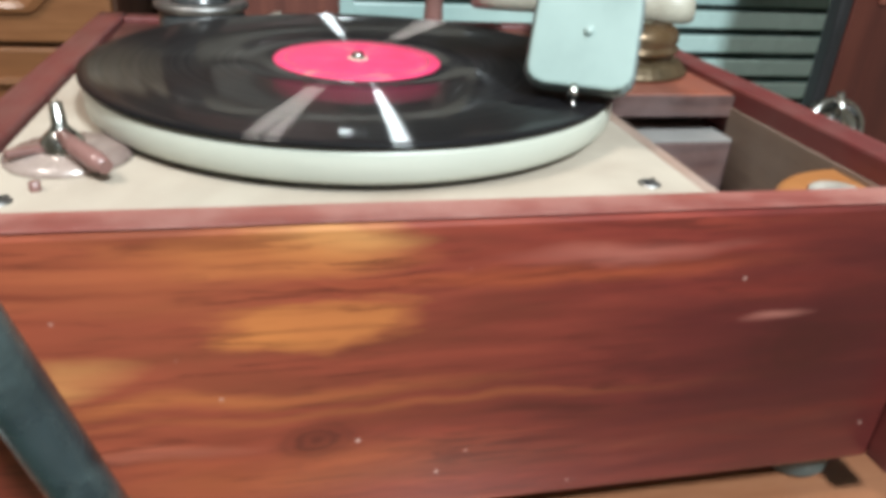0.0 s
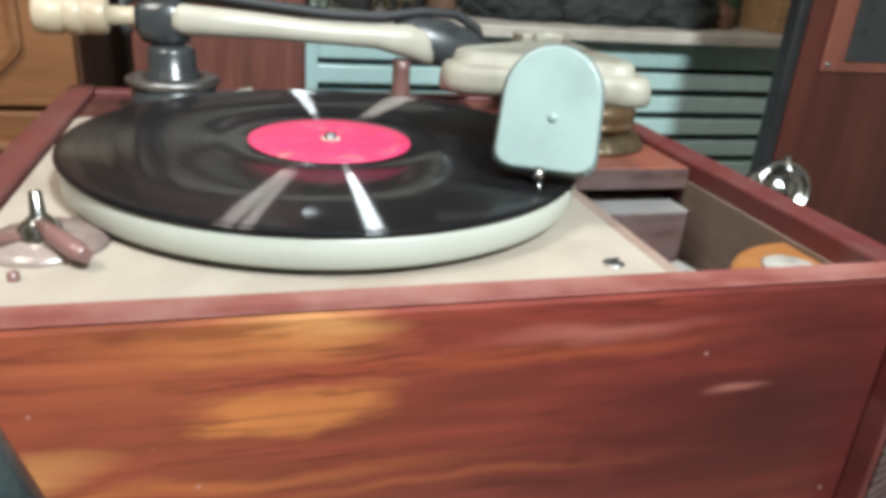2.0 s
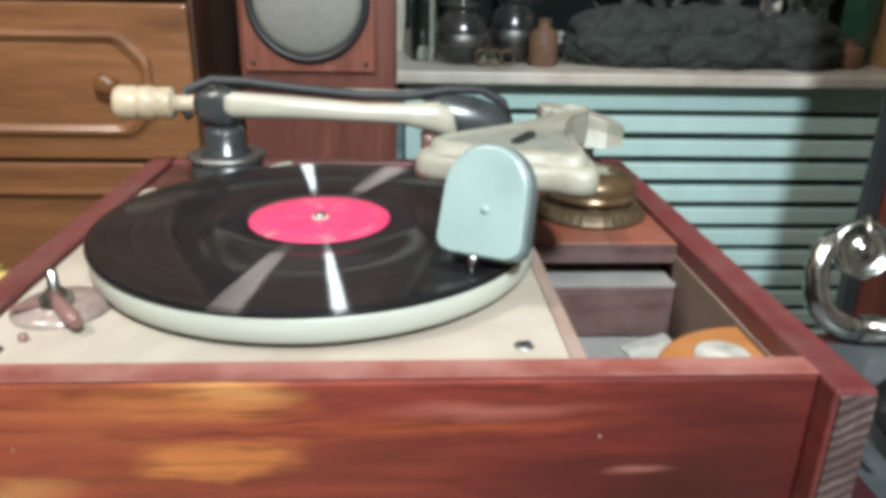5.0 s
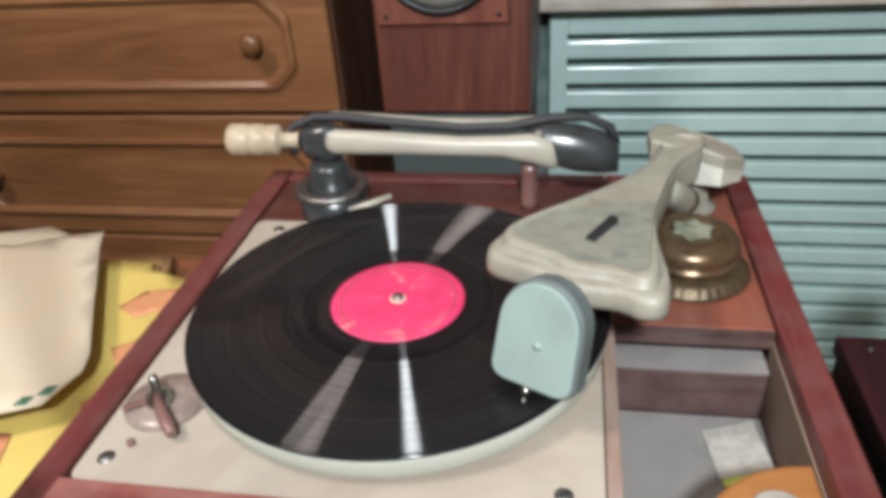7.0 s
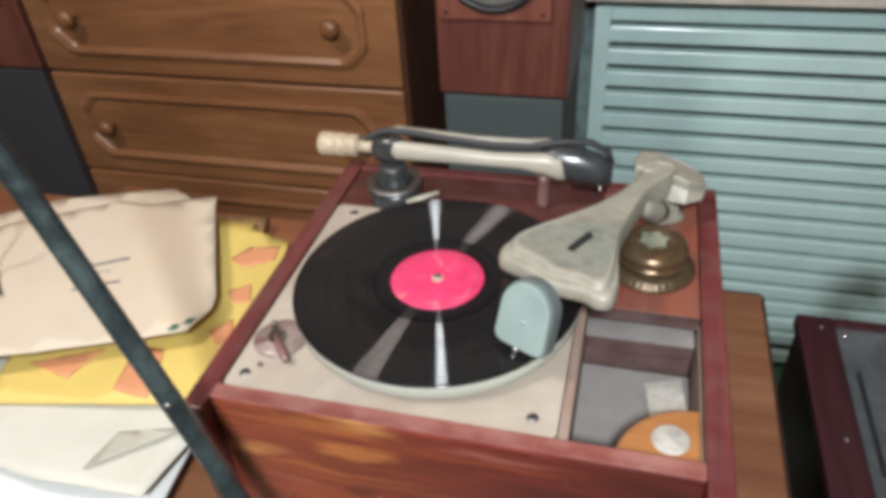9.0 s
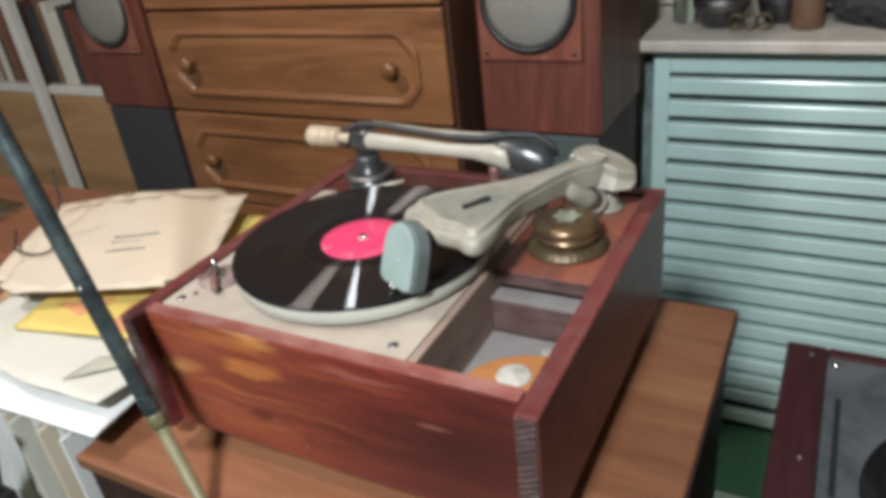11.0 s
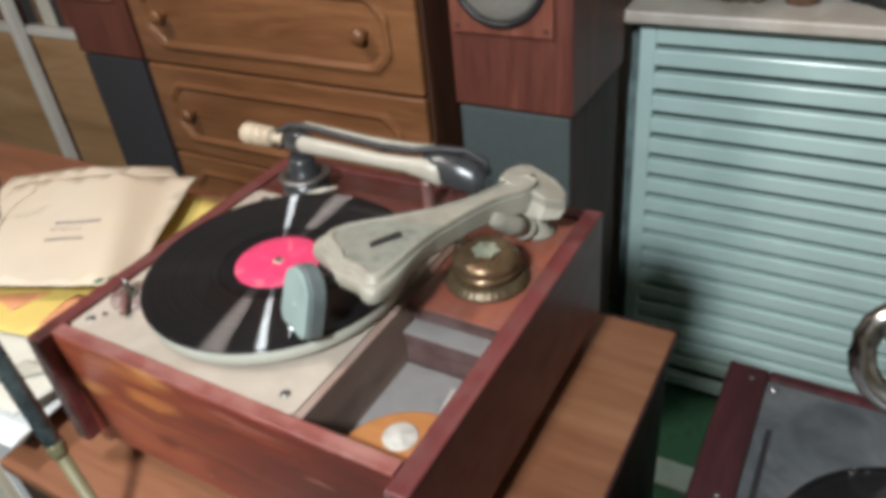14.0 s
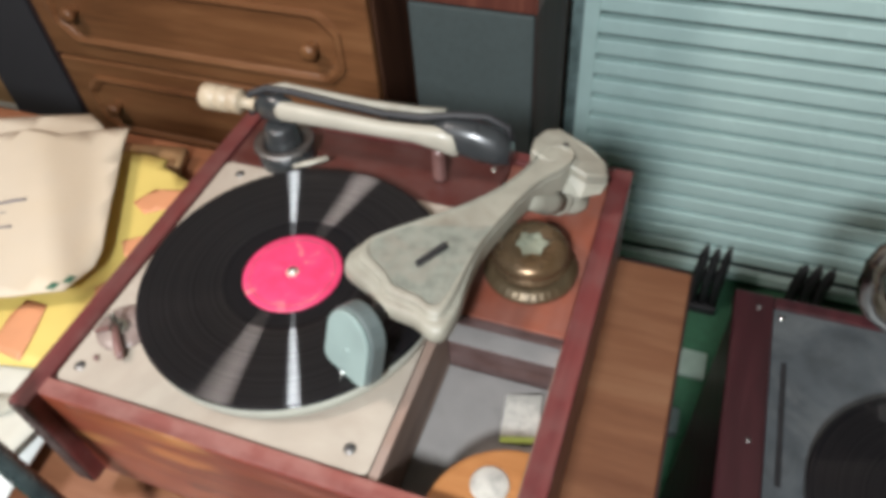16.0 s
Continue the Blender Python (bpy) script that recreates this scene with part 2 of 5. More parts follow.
M = {
    "front": front_wood(),
    "box": wood("stained_pine_dull", (0.064, 0.011, 0.011), (0.108, 0.020, 0.020), (0.155, 0.034, 0.031), "y", 0.42, 14, 0.15, dust=(0.135, 0.060, 0.054)),
    "rim": wood("stained_pine_rim", (0.10, 0.024, 0.020), (0.175, 0.047, 0.039), (0.26, 0.085, 0.068), "x", 0.42, 12, 0.15, dust=(0.34, 0.18, 0.155)),
    "deckwood": wood("stained_deck_board", (0.045, 0.010, 0.008), (0.068, 0.015, 0.012), (0.10, 0.024, 0.017), "x", 0.38, 9, 0.2, dust=(0.105, 0.052, 0.046)),
    "shelfwood": wood("orange_stained_board", (0.14, 0.036, 0.022), (0.20, 0.055, 0.032), (0.255, 0.076, 0.043), "y", 0.4, 9, 0.2, dust=(0.22, 0.10, 0.08)),
    "raw": wood("bare_dusty_board", (0.15, 0.096, 0.075), (0.24, 0.160, 0.125), (0.34, 0.24, 0.19), "y", 0.7, 16, 0, dust=(0.27, 0.20, 0.17)),
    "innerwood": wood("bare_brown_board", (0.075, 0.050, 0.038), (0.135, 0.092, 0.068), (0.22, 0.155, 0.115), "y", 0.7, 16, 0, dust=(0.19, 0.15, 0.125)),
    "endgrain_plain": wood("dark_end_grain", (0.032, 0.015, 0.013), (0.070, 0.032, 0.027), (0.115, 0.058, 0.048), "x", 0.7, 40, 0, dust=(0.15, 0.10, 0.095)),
    "floorgrey": plain("grey_dusty_fibreboard", (0.215, 0.20, 0.19), 0.8, vary=0.2, scale=30),
    "cream": plain("cream_paint", (0.385, 0.335, 0.278), 0.42, vary=0.12, scale=16, bumps=0.06, dirt=(0.28, 0.225, 0.18)),
    "platter": plain("pale_green_cream_paint", (0.42, 0.43, 0.37), 0.38, vary=0.07, scale=14, bumps=0.04),
    "arm": plain("ivory_plastic", (0.37, 0.345, 0.285), 0.36, vary=0.10, scale=30, bumps=0.05),
    "horn": plain("yellowed_plastic", (0.42, 0.345, 0.245), 0.42, vary=0.15, scale=40, bumps=0.08, dirt=(0.33, 0.25, 0.17)),
    "oldarm": plain("aged_ivory_paint", (0.285, 0.272, 0.222), 0.46, vary=0.18, scale=34, bumps=0.22, dirt=(0.18, 0.155, 0.12)),
    "oldarm_dim": plain("worn_grey_paint", (0.205, 0.215, 0.18), 0.5, vary=0.35, scale=90, bumps=0.3, dirt=(0.24, 0.22, 0.18)),
    "pickup": plain("grey_green_hammered_paint", (0.235, 0.305, 0.288), 0.34, vary=0.10, scale=45, bumps=0.05),
    "pickup_side": plain("dark_grey_rubber", (0.105, 0.130, 0.127), 0.5, vary=0.2, scale=60),
    "chrome": plain("worn_chrome", (0.52, 0.52, 0.50), 0.20, 1.0, vary=0.15, scale=50, bumps=0.03),
    "steel": plain("dull_steel", (0.23, 0.225, 0.22), 0.46, 1.0, vary=0.2, scale=60, bumps=0.06),
    "gunmetal": plain("dark_gloss_plastic", (0.030, 0.033, 0.035), 0.30, 0.0, vary=0.3, scale=40, bumps=0.05, coat=0.3),
    "black": plain("black_plastic", (0.018, 0.018, 0.020), 0.4, vary=0.3, scale=30),
    "rubber": plain("black_rubber", (0.022, 0.022, 0.024), 0.6, vary=0.3, scale=60),
    "brass": plain("old_brass", (0.15, 0.100, 0.058), 0.28, 0.6, vary=0.35, scale=70, bumps=0.06, dirt=(0.13, 0.072, 0.030)),
    "brassdark": plain("tarnished_brass", (0.12, 0.085, 0.048), 0.40, 0.5, vary=0.4, scale=90, bumps=0.15, dirt=(0.08, 0.05, 0.025)),
    "bakelite": plain("brown_bakelite", (0.17, 0.085, 0.075), 0.35, vary=0.25, scale=50, coat=0.2),
    "stain": plain("grey_brown_dial", (0.20, 0.145, 0.13), 0.28, vary=0.3, scale=50, coat=0.4, dirt=(0.30, 0.24, 0.21)),
    "paper": plain("old_cream_paper", (0.55, 0.475, 0.375), 0.8, vary=0.08, scale=9, bumps=0.12, dirt=(0.56, 0.46, 0.33)),
    "paper2": plain("grey_white_paper", (0.52, 0.51, 0.45), 0.8, vary=0.10, scale=10, bumps=0.12, dirt=(0.48, 0.46, 0.38)),
    "paper3": plain("grey_paper", (0.40, 0.385, 0.32), 0.8, vary=0.12, scale=14, bumps=0.12),
    "white": plain("white_card", (0.66, 0.68, 0.66), 0.7, vary=0.08, scale=12, bumps=0.05),
    "yellow": plain("yellow_print", (0.60, 0.46, 0.13), 0.55, vary=0.10, scale=14, bumps=0.04, dirt=(0.60, 0.42, 0.13)),
    "orange": plain("orange_print", (0.58, 0.255, 0.125), 0.55, vary=0.12, scale=20, bumps=0.04),
    "ink": plain("grey_ink", (0.20, 0.18, 0.19), 0.7, vary=0.2),
    "greenink": plain("green_ink", (0.03, 0.12, 0.07), 0.6, vary=0.2),
    "dresser": wood("honey_veneer", (0.135, 0.054, 0.023), (0.228, 0.098, 0.041), (0.310, 0.146, 0.064), "x", 0.34, 7, 0.25),
    "dresser_edge": wood("honey_veneer_upright", (0.12, 0.048, 0.018), (0.20, 0.084, 0.032), (0.27, 0.125, 0.050), "z", 0.36, 7, 0.2),
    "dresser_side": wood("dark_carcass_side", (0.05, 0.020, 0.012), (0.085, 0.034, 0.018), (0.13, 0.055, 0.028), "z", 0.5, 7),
    "speaker": wood("red_brown_veneer", (0.068, 0.020, 0.014), (0.115, 0.033, 0.022), (0.165, 0.052, 0.032), "z", 0.50, 10, 0.0),
    "speaker_base": wood("dark_brown_base_wood", (0.025, 0.012, 0.010), (0.045, 0.020, 0.016), (0.070, 0.032, 0.025), "z", 0.7, 10),
    "speaker_face": wood("reddish_baffle", (0.13, 0.040, 0.028), (0.19, 0.062, 0.042), (0.25, 0.09, 0.06), "z", 0.36, 10, 0.3),
    "grille": plain("grey_green_cloth", (0.060, 0.080, 0.080), 0.85, vary=0.15, scale=120, bumps=0.3),
    "grille2": plain("dark_blue_cloth", (0.032, 0.032, 0.037), 0.85, vary=0.15, scale=120, bumps=0.3),
    "cone": plain("grey_mesh_cone", (0.24, 0.235, 0.21), 0.6, 0.3, vary=0.15, scale=140, bumps=0.3),
    "louvre": plain("pale_turquoise_gloss_paint", (0.56, 0.76, 0.73), 0.24, vary=0.06, scale=10, bumps=0.05, coat=0.3, dirt=(0.48, 0.66, 0.63)),
    "sill": plain("off_white_sill_paint", (0.58, 0.54, 0.48), 0.45, vary=0.12, scale=12, dirt=(0.36, 0.29, 0.23)),
    "niche": plain("grey_green_niche_paint", (0.17, 0.245, 0.24), 0.7, vary=0.45, scale=22, dirt=(0.05, 0.07, 0.07)),
    "dark": plain("dark_recess", (0.03, 0.035, 0.035), 0.9, vary=0.3),
    "greenfloor": plain("green_carpet", (0.035, 0.13, 0.07), 0.9, vary=0.2, scale=60, bumps=0.4),
    "wall": plain("beige_wallpaper", (0.58, 0.54, 0.47), 0.85, vary=0.1, scale=8),
    "plaster": plain("ceiling_plaster", (0.72, 0.70, 0.66), 0.9, vary=0.05, scale=8),
    "table": wood("brown_veneer_top", (0.155, 0.058, 0.029), (0.215, 0.087, 0.043), (0.275, 0.128, 0.066), "x", 0.36, 9, 0.25),
    "table_dark": wood("black_brown_side", (0.016, 0.008, 0.008), (0.036, 0.015, 0.014), (0.06, 0.026, 0.023), "z", 0.5, 8),
    "desk": wood("red_brown_desk", (0.10, 0.036, 0.018), (0.18, 0.065, 0.030), (0.26, 0.105, 0.05), "x", 0.35, 9, 0.3),
    "gram": wood("dark_mahogany", (0.026, 0.007, 0.009), (0.047, 0.011, 0.014), (0.075, 0.018, 0.020), "y", 0.36, 8, 0.2),
    "felt": plain("grey_deck_paint", (0.056, 0.065, 0.071), 0.42, vary=0.3, scale=30, bumps=0.12, dirt=(0.115, 0.125, 0.128)),
    "cabinet": wood("mahogany_panel", (0.038, 0.010, 0.008), (0.065, 0.016, 0.012), (0.095, 0.025, 0.017), "z", 0.35, 7, 0.3),
    "pole": plain("black_blue_enamel", (0.044, 0.060, 0.065), 0.26, 0.5, vary=0.5, scale=60, bumps=0.12, coat=0.6, dirt=(0.11, 0.15, 0.15)),
    "olive": plain("olive_brass_tube", (0.16, 0.145, 0.078), 0.5, 0.1, vary=0.2, scale=40),
    "footgreen": plain("grey_green_rubber", (0.10, 0.13, 0.125), 0.6, vary=0.2, scale=50),
    "orangewood": wood("orange_varnished_wood", (0.22, 0.085, 0.025), (0.32, 0.13, 0.042), (0.40, 0.18, 0.065), "x", 0.3, 14, 0.4),
    "foil": plain("white_crumpled_foil", (0.52, 0.50, 0.45), 0.35, 0.2, vary=0.35, scale=110, bumps=1.0),
    "star": plain("worn_star_inlay", (0.27, 0.29, 0.22), 0.5, 0.2, vary=0.5, scale=200, bumps=0.3, dirt=(0.15, 0.13, 0.08)),
    "yoke": plain("pale_blue_grey_paint", (0.095, 0.11, 0.115), 0.4, vary=0.2, scale=40),
    "nightglass": plain("dark_window_glass", (0.012, 0.018, 0.018), 0.08, vary=0.2, scale=10, bumps=0.0),
    "lime": plain("lime_edge_print", (0.45, 0.55, 0.12), 0.5, vary=0.1),
    "moss": plain("dark_lumpy_stone", (0.034, 0.040, 0.038), 0.9, vary=0.5, scale=70, bumps=0.8),
    "glass": None,
    "glaze": plain("black_glaze", (0.020, 0.022, 0.024), 0.22, vary=0.4, scale=40, bumps=0.05, coat=0.4, dirt=(0.07, 0.06, 0.055)),
    "driftwood": wood("grey_driftwood", (0.028, 0.031, 0.031), (0.055, 0.058, 0.056), (0.095, 0.095, 0.09), "z", 0.7, 14, 0),
    "bottlegreen": plain("green_bottle_glass", (0.030, 0.085, 0.055), 0.12, vary=0.2, scale=20, bumps=0.0, coat=0.4),
    "clay": plain("brown_clay", (0.16, 0.085, 0.05), 0.6, vary=0.3, scale=40),
    "navy": plain("navy_cloth", (0.02, 0.03, 0.075), 0.85, vary=0.3, scale=50, bumps=0.3),
    "purple": plain("purple_plastic", (0.13, 0.045, 0.07), 0.35, vary=0.2, scale=40),
    "paleslab": plain("pale_green_slab", (0.33, 0.43, 0.37), 0.6, vary=0.15, scale=20, dirt=(0.22, 0.30, 0.25)),
    "kraft": plain("crumpled_kraft", (0.42, 0.34, 0.235), 0.8, vary=0.22, scale=14, bumps=0.5, dirt=(0.24, 0.185, 0.11)),
    "metalwhite": plain("white_enamel_steel", (0.58, 0.58, 0.54), 0.4, vary=0.08, scale=20),
    "tan": wood("tan_board", (0.25, 0.14, 0.06), (0.36, 0.21, 0.10), (0.44, 0.28, 0.15), "x", 0.5, 7),
}


def glass_material():
    m, nt, b = nodes_of("clear_glass", 0.04)
    b.inputs["Base Color"].default_value = (0.75, 0.9, 0.82, 1)
    b.inputs["Transmission Weight"].default_value = 1.0
    return m


def vinyl_material(name, cx, cy, shine):
    """Black shellac: fine concentric grooves draw lamps out into radial streaks, under a clear gloss."""
    m, nt, b = nodes_of(name, 0.5, 0, 0.30, 0.06)
    b.inputs["Coat Roughness"].default_value = 0.07
    sep = nt.nodes.new("ShaderNodeSeparateXYZ")
    nt.links.new(nt.nodes.new("ShaderNodeNewGeometry").outputs["Position"], sep.inputs[0])
    x, y = math_of(nt, "SUBTRACT", sep.outputs["X"], cx), math_of(nt, "SUBTRACT", sep.outputs["Y"], cy)
    r = math_of(nt, "SQRT", math_of(nt, "ADD", math_of(nt, "MULTIPLY", x, x), math_of(nt, "MULTIPLY", y, y)))
    band = add(nt, "ShaderNodeTexNoise", Scale=420.0, Detail=3.0)
    band.noise_dimensions = "1D"
    nt.links.new(r, band.inputs["W"])
    nt.links.new(ramp(nt, band.outputs["Fac"], [(0.3, (0.004, 0.004, 0.005)), (0.7, (0.010, 0.009, 0.010))]), b.inputs["Base Color"])
    comb = nt.nodes.new("ShaderNodeCombineXYZ")
    nt.links.new(math_of(nt, "MULTIPLY", y, -1.0), comb.inputs[0])
    nt.links.new(x, comb.inputs[1])
    unit = nt.nodes.new("ShaderNodeVectorMath")
    unit.operation = "NORMALIZE"
    nt.links.new(comb.outputs[0], unit.inputs[0])
    gl = add(nt, "ShaderNodeBsdfAnisotropic", Roughness=0.40, Anisotropy=0.95)
    nt.links.new(unit.outputs[0], gl.inputs["Tangent"])
    grooved = math_of(nt, "MULTIPLY", math_of(nt, "GREATER_THAN", r, 0.057), math_of(nt, "LESS_THAN", r, 0.1225))
    fac = math_of(nt, "MULTIPLY", math_of(nt, "MULTIPLY_ADD", grooved, 0.85, 0.15), math_of(nt, "MULTIPLY_ADD", band.outputs["Fac"], shine, shine * 0.5))
    mix = nt.nodes.new("ShaderNodeMixShader")
    nt.links.new(fac, mix.inputs[0])
    nt.links.new(b.outputs[0], mix.inputs[1])
    nt.links.new(gl.outputs[0], mix.inputs[2])
    nt.links.new(mix.outputs[0], nt.nodes["Material Output"].inputs["Surface"])
    return m


def label_material():
    m, nt, b = nodes_of("crimson_label_paper", 0.5)
    v = coords(nt)
    nt.links.new(ramp(nt, noise_of(nt, v, 60, 5, 0.6, 0.8), [(0.35, (0.58, 0.032, 0.105)), (0.58, (0.68, 0.046, 0.140)), (0.74, (0.72, 0.22, 0.20))]), b.inputs["Base Color"])
    return m


def end_grain_material():
    """Rough sawn end grain with pale slanting saw marks."""
    m, nt, b = nodes_of("sawn_end_grain", 0.75)
    v = coords(nt, (1, 1, 1), (0, radians(28), 0))
    w = add(nt, "ShaderNodeTexWave", Scale=62.0, Distortion=3.0, Detail=3.0)
    w.inputs["Detail Scale"].default_value = 2.0
    w.bands_direction = "Z"
    nt.links.new(v, w.inputs["Vector"])
    worn = noise_of(nt, coords(nt), 55, 4, 0.6)
    k = math_of(nt, "MULTIPLY", w.outputs["Fac"], ramp(nt, worn, [(0.35, (0.15, 0.15, 0.15)), (0.62, (1, 1, 1))]))
    nt.links.new(ramp(nt, k, [(0.1, (0.045, 0.024, 0.022)), (0.5, (0.078, 0.045, 0.040)), (0.9, (0.125, 0.090, 0.082))]), b.inputs["Base Color"])
    bump(nt, b, w.outputs["Fac"], 0.4, 0.001)
    return m


M["endgrain"] = end_grain_material()
M["glass"], M["vinyl"], M["label"] = glass_material(), vinyl_material("black_shellac", 0.001, 0.001, 0.072), label_material()
M["vinyl2"] = vinyl_material("worn_shellac", 0.578, 0.062, 0.04)


# ---- mesh helpers ----
BASE = {}


def thing(name, base, label, category, group="", kind=""):
    ob = new(name)
    ob.empty_display_size = 0.02
    ob.location = base
    BASE[ob] = Vector(base)
    return tagged(ob, label, category, group, kind)


def part(name, bm, material, parent=None, label=""):
    """Links a bmesh, given in world metres, as one mesh under a thing or a part."""
    me = bpy.data.meshes.new(name)
    origin = BASE[parent] if parent is not None else Vector((0, 0, 0))
    bmesh.ops.translate(bm, verts=bm.verts, vec=-origin)
    bmesh.ops.recalc_face_normals(bm, faces=bm.faces)
    bm.to_mesh(me)
    bm.free()
    me.materials.append(material)
    ob = new(name, me)
    if parent is not None:
        ob.parent = parent
        BASE[ob] = origin
    else:
        BASE[ob] = Vector((0, 0, 0))
    if label:
        ob["label"] = label
    return ob


def solid(name, bm, material, label, category, group="", kind=""):
    """A thing of one mesh, its origin at its base."""
    zs = min(v.co.z for v in bm.verts)
    mid = sum((v.co for v in bm.verts), Vector()) / len(bm.verts)
    base = Vector((mid.x, mid.y, zs))
    me = bpy.data.meshes.new(name)
    bmesh.ops.translate(bm, verts=bm.verts, vec=-base)
    bmesh.ops.recalc_face_normals(bm, faces=bm.faces)
    bm.to_mesh(me)
    bm.free()
    me.materials.append(material)
    ob = new(name, me)
    ob.location = base
    BASE[ob] = base
    return tagged(ob, label, category, group, kind)


def block(x0, x1, y0, y1, z0, z1, bevel=0.0, seg=2, m=None):
    bm = bmesh.new()
    bmesh.ops.create_cube(bm, size=1.0)
    for v in bm.verts:
        v.co = Vector((x0 + (v.co.x + 0.5) * (x1 - x0), y0 + (v.co.y + 0.5) * (y1 - y0), z0 + (v.co.z + 0.5) * (z1 - z0)))
    if bevel:
        bmesh.ops.bevel(bm, geom=bm.edges[:], offset=bevel, segments=seg, affect="EDGES", profile=0.5)
    if m is not None:
        bmesh.ops.transform(bm, matrix=m, verts=bm.verts)
    return bm


def lathe(profile, steps=32, m=None, closed=True):
    """Turned form: (radius, height) pairs round z."""
    bm = bmesh.new()
    rings = []
    for r, z in profile:
        if r < 1e-6:
            rings.append([bm.verts.new((0, 0, z))])
        else:
            rings.append([bm.verts.new((r * math.cos(a), r * math.sin(a), z)) for a in (2 * math.pi * i / steps for i in range(steps))])
    for a, b in zip(rings, rings[1:]):
        for i in range(steps):
            j = (i + 1) % steps
            if len(a) == 1 and len(b) > 1:
                bm.faces.new((a[0], b[i], b[j]))
            elif len(b) == 1 and len(a) > 1:
                bm.faces.new((a[i], a[j], b[0]))
            elif len(a) > 1:
                bm.faces.new((a[i], a[j], b[j], b[i]))
    for ring in (rings[0], rings[-1]):
        if closed and len(ring) > 1:
            bm.faces.new(ring)
    if m is not None:
        bmesh.ops.transform(bm, matrix=m, verts=bm.verts)
    for f in bm.faces:
        f.smooth = len(f.verts) < 5
    return bm


def tube(points, radius, steps=12, flat=1.0):
    """A round rod along points; radius may be a list."""
    bm = bmesh.new()
    pts = [Vector(p) for p in points]
    rs = radius if isinstance(radius, (list, tuple)) else [radius] * len(pts)
    rings = []
    up = Vector((0, 0, 1))
    for i, p in enumerate(pts):
        d = (pts[min(i + 1, len(pts) - 1)] - pts[max(i - 1, 0)]).normalized()
        side = d.cross(up)
        side = side.normalized() if side.length > 1e-3 else Vector((1, 0, 0))
        top = side.cross(d).normalized()
        rings.append([bm.verts.new(p + rs[i] * (side * math.cos(a) + top * flat * math.sin(a))) for a in (2 * math.pi * k / steps for k in range(steps))])
    for a, b in zip(rings, rings[1:]):
        for i in range(steps):
            j = (i + 1) % steps
            f = bm.faces.new((a[i], a[j], b[j], b[i]))
            f.smooth = True
    bm.faces.new(rings[0])
    bm.faces.new(rings[-1])
    return bm


def loft(rings, cap=True, smooth=True):
    """Skin over rings of equal count (each a list of 3D points)."""
    bm = bmesh.new()
    vr = [[bm.verts.new(p) for p in ring] for ring in rings]
    n = len(vr[0])
    for a, b in zip(vr, vr[1:]):
        for i in range(n):
            f = bm.faces.new((a[i], a[(i + 1) % n], b[(i + 1) % n], b[i]))
            f.smooth = smooth
    if cap:
        bm.faces.new(vr[0])
        bm.faces.new(vr[-1])
    return bm


def smooth_loop(points, rounds=2):
    """Corner cutting of a closed outline."""
    pts = [Vector(p) for p in points]
    for _ in range(rounds):
        out = []
        for a, b in zip(pts, pts[1:] + pts[:1]):
            out += [a * 0.75 + b * 0.25, a * 0.25 + b * 0.75]
        pts = out
    return pts


def prism(outline, z0, z1, bevel=0.0, m=None):
    """An upright slab on an outline of (x, y)."""
    bm = bmesh.new()
    lo = [bm.verts.new((p[0], p[1], z0)) for p in outline]
    f = bm.faces.new(lo)
    up = bmesh.ops.extrude_face_region(bm, geom=[f])
    bmesh.ops.translate(bm, verts=[v for v in up["geom"] if isinstance(v, bmesh.types.BMVert)], vec=(0, 0, z1 - z0))
    if bevel:
        flat = [e for e in bm.edges if abs(e.verts[0].co.z - e.verts[1].co.z) < 1e-7]
        bmesh.ops.bevel(bm, geom=flat, offset=bevel, segments=2, affect="EDGES", profile=0.5)
    if m is not None:
        bmesh.ops.transform(bm, matrix=m, verts=bm.verts)
    return bm


def sheet(outline, z, thick=0.0012, wave=0.004, seed=0, cut=14):
    """A limp sheet of paper or a sleeve: an outline filled, gently waved, with thickness."""
    bm = bmesh.new()
    xs, ys = [p[0] for p in outline], [p[1] for p in outline]
    f = bm.faces.new([bm.verts.new((p[0], p[1], 0)) for p in outline])
    for axis, lo, hi in (("x", min(xs), max(xs)), ("y", min(ys), max(ys))):
        for i in range(1, cut):
            c = lo + (hi - lo) * i / cut
            co = (c, 0, 0) if axis == "x" else (0, c, 0)
            no = (1, 0, 0) if axis == "x" else (0, 1, 0)
            bmesh.ops.bisect_plane(bm, geom=bm.verts[:] + bm.edges[:] + bm.faces[:], plane_co=co, plane_no=no)
    for v in bm.verts:
        v.co.z = z + wave * (0.5 + 0.5 * noise.noise(Vector((v.co.x * 7, v.co.y * 7, seed * 3.1)))) + 0.25 * wave * noise.noise(Vector((v.co.x * 30, v.co.y * 30, seed)))
    for q in bm.faces:
        q.smooth = True
    top = bm.faces[:]
    ext = bmesh.ops.extrude_face_region(bm, geom=top)
    bmesh.ops.translate(bm, verts=[v for v in ext["geom"] if isinstance(v, bmesh.types.BMVert)], vec=(0, 0, -thick))
    return bm


def join(*bms):
    out = bmesh.new()
    for b in bms:
        me = bpy.data.meshes.new("tmp")
        b.to_mesh(me)
        b.free()
        out.from_mesh(me)
        bpy.data.meshes.remove(me)
    return out


def along(a, b):
    """A matrix that lays the z axis from a towards b, origin at a."""
    return Matrix.Translation(a) @ (Vector(b) - Vector(a)).to_track_quat("Z", "Y").to_matrix().to_4x4()

# ---- the room ----
FLOOR, TABLE, TOP = -0.95, -0.154, 0.004


def structure(name, bm, material, label="", category=""):
    return tagged(part(name, bm, material), label, category, kind="structure")


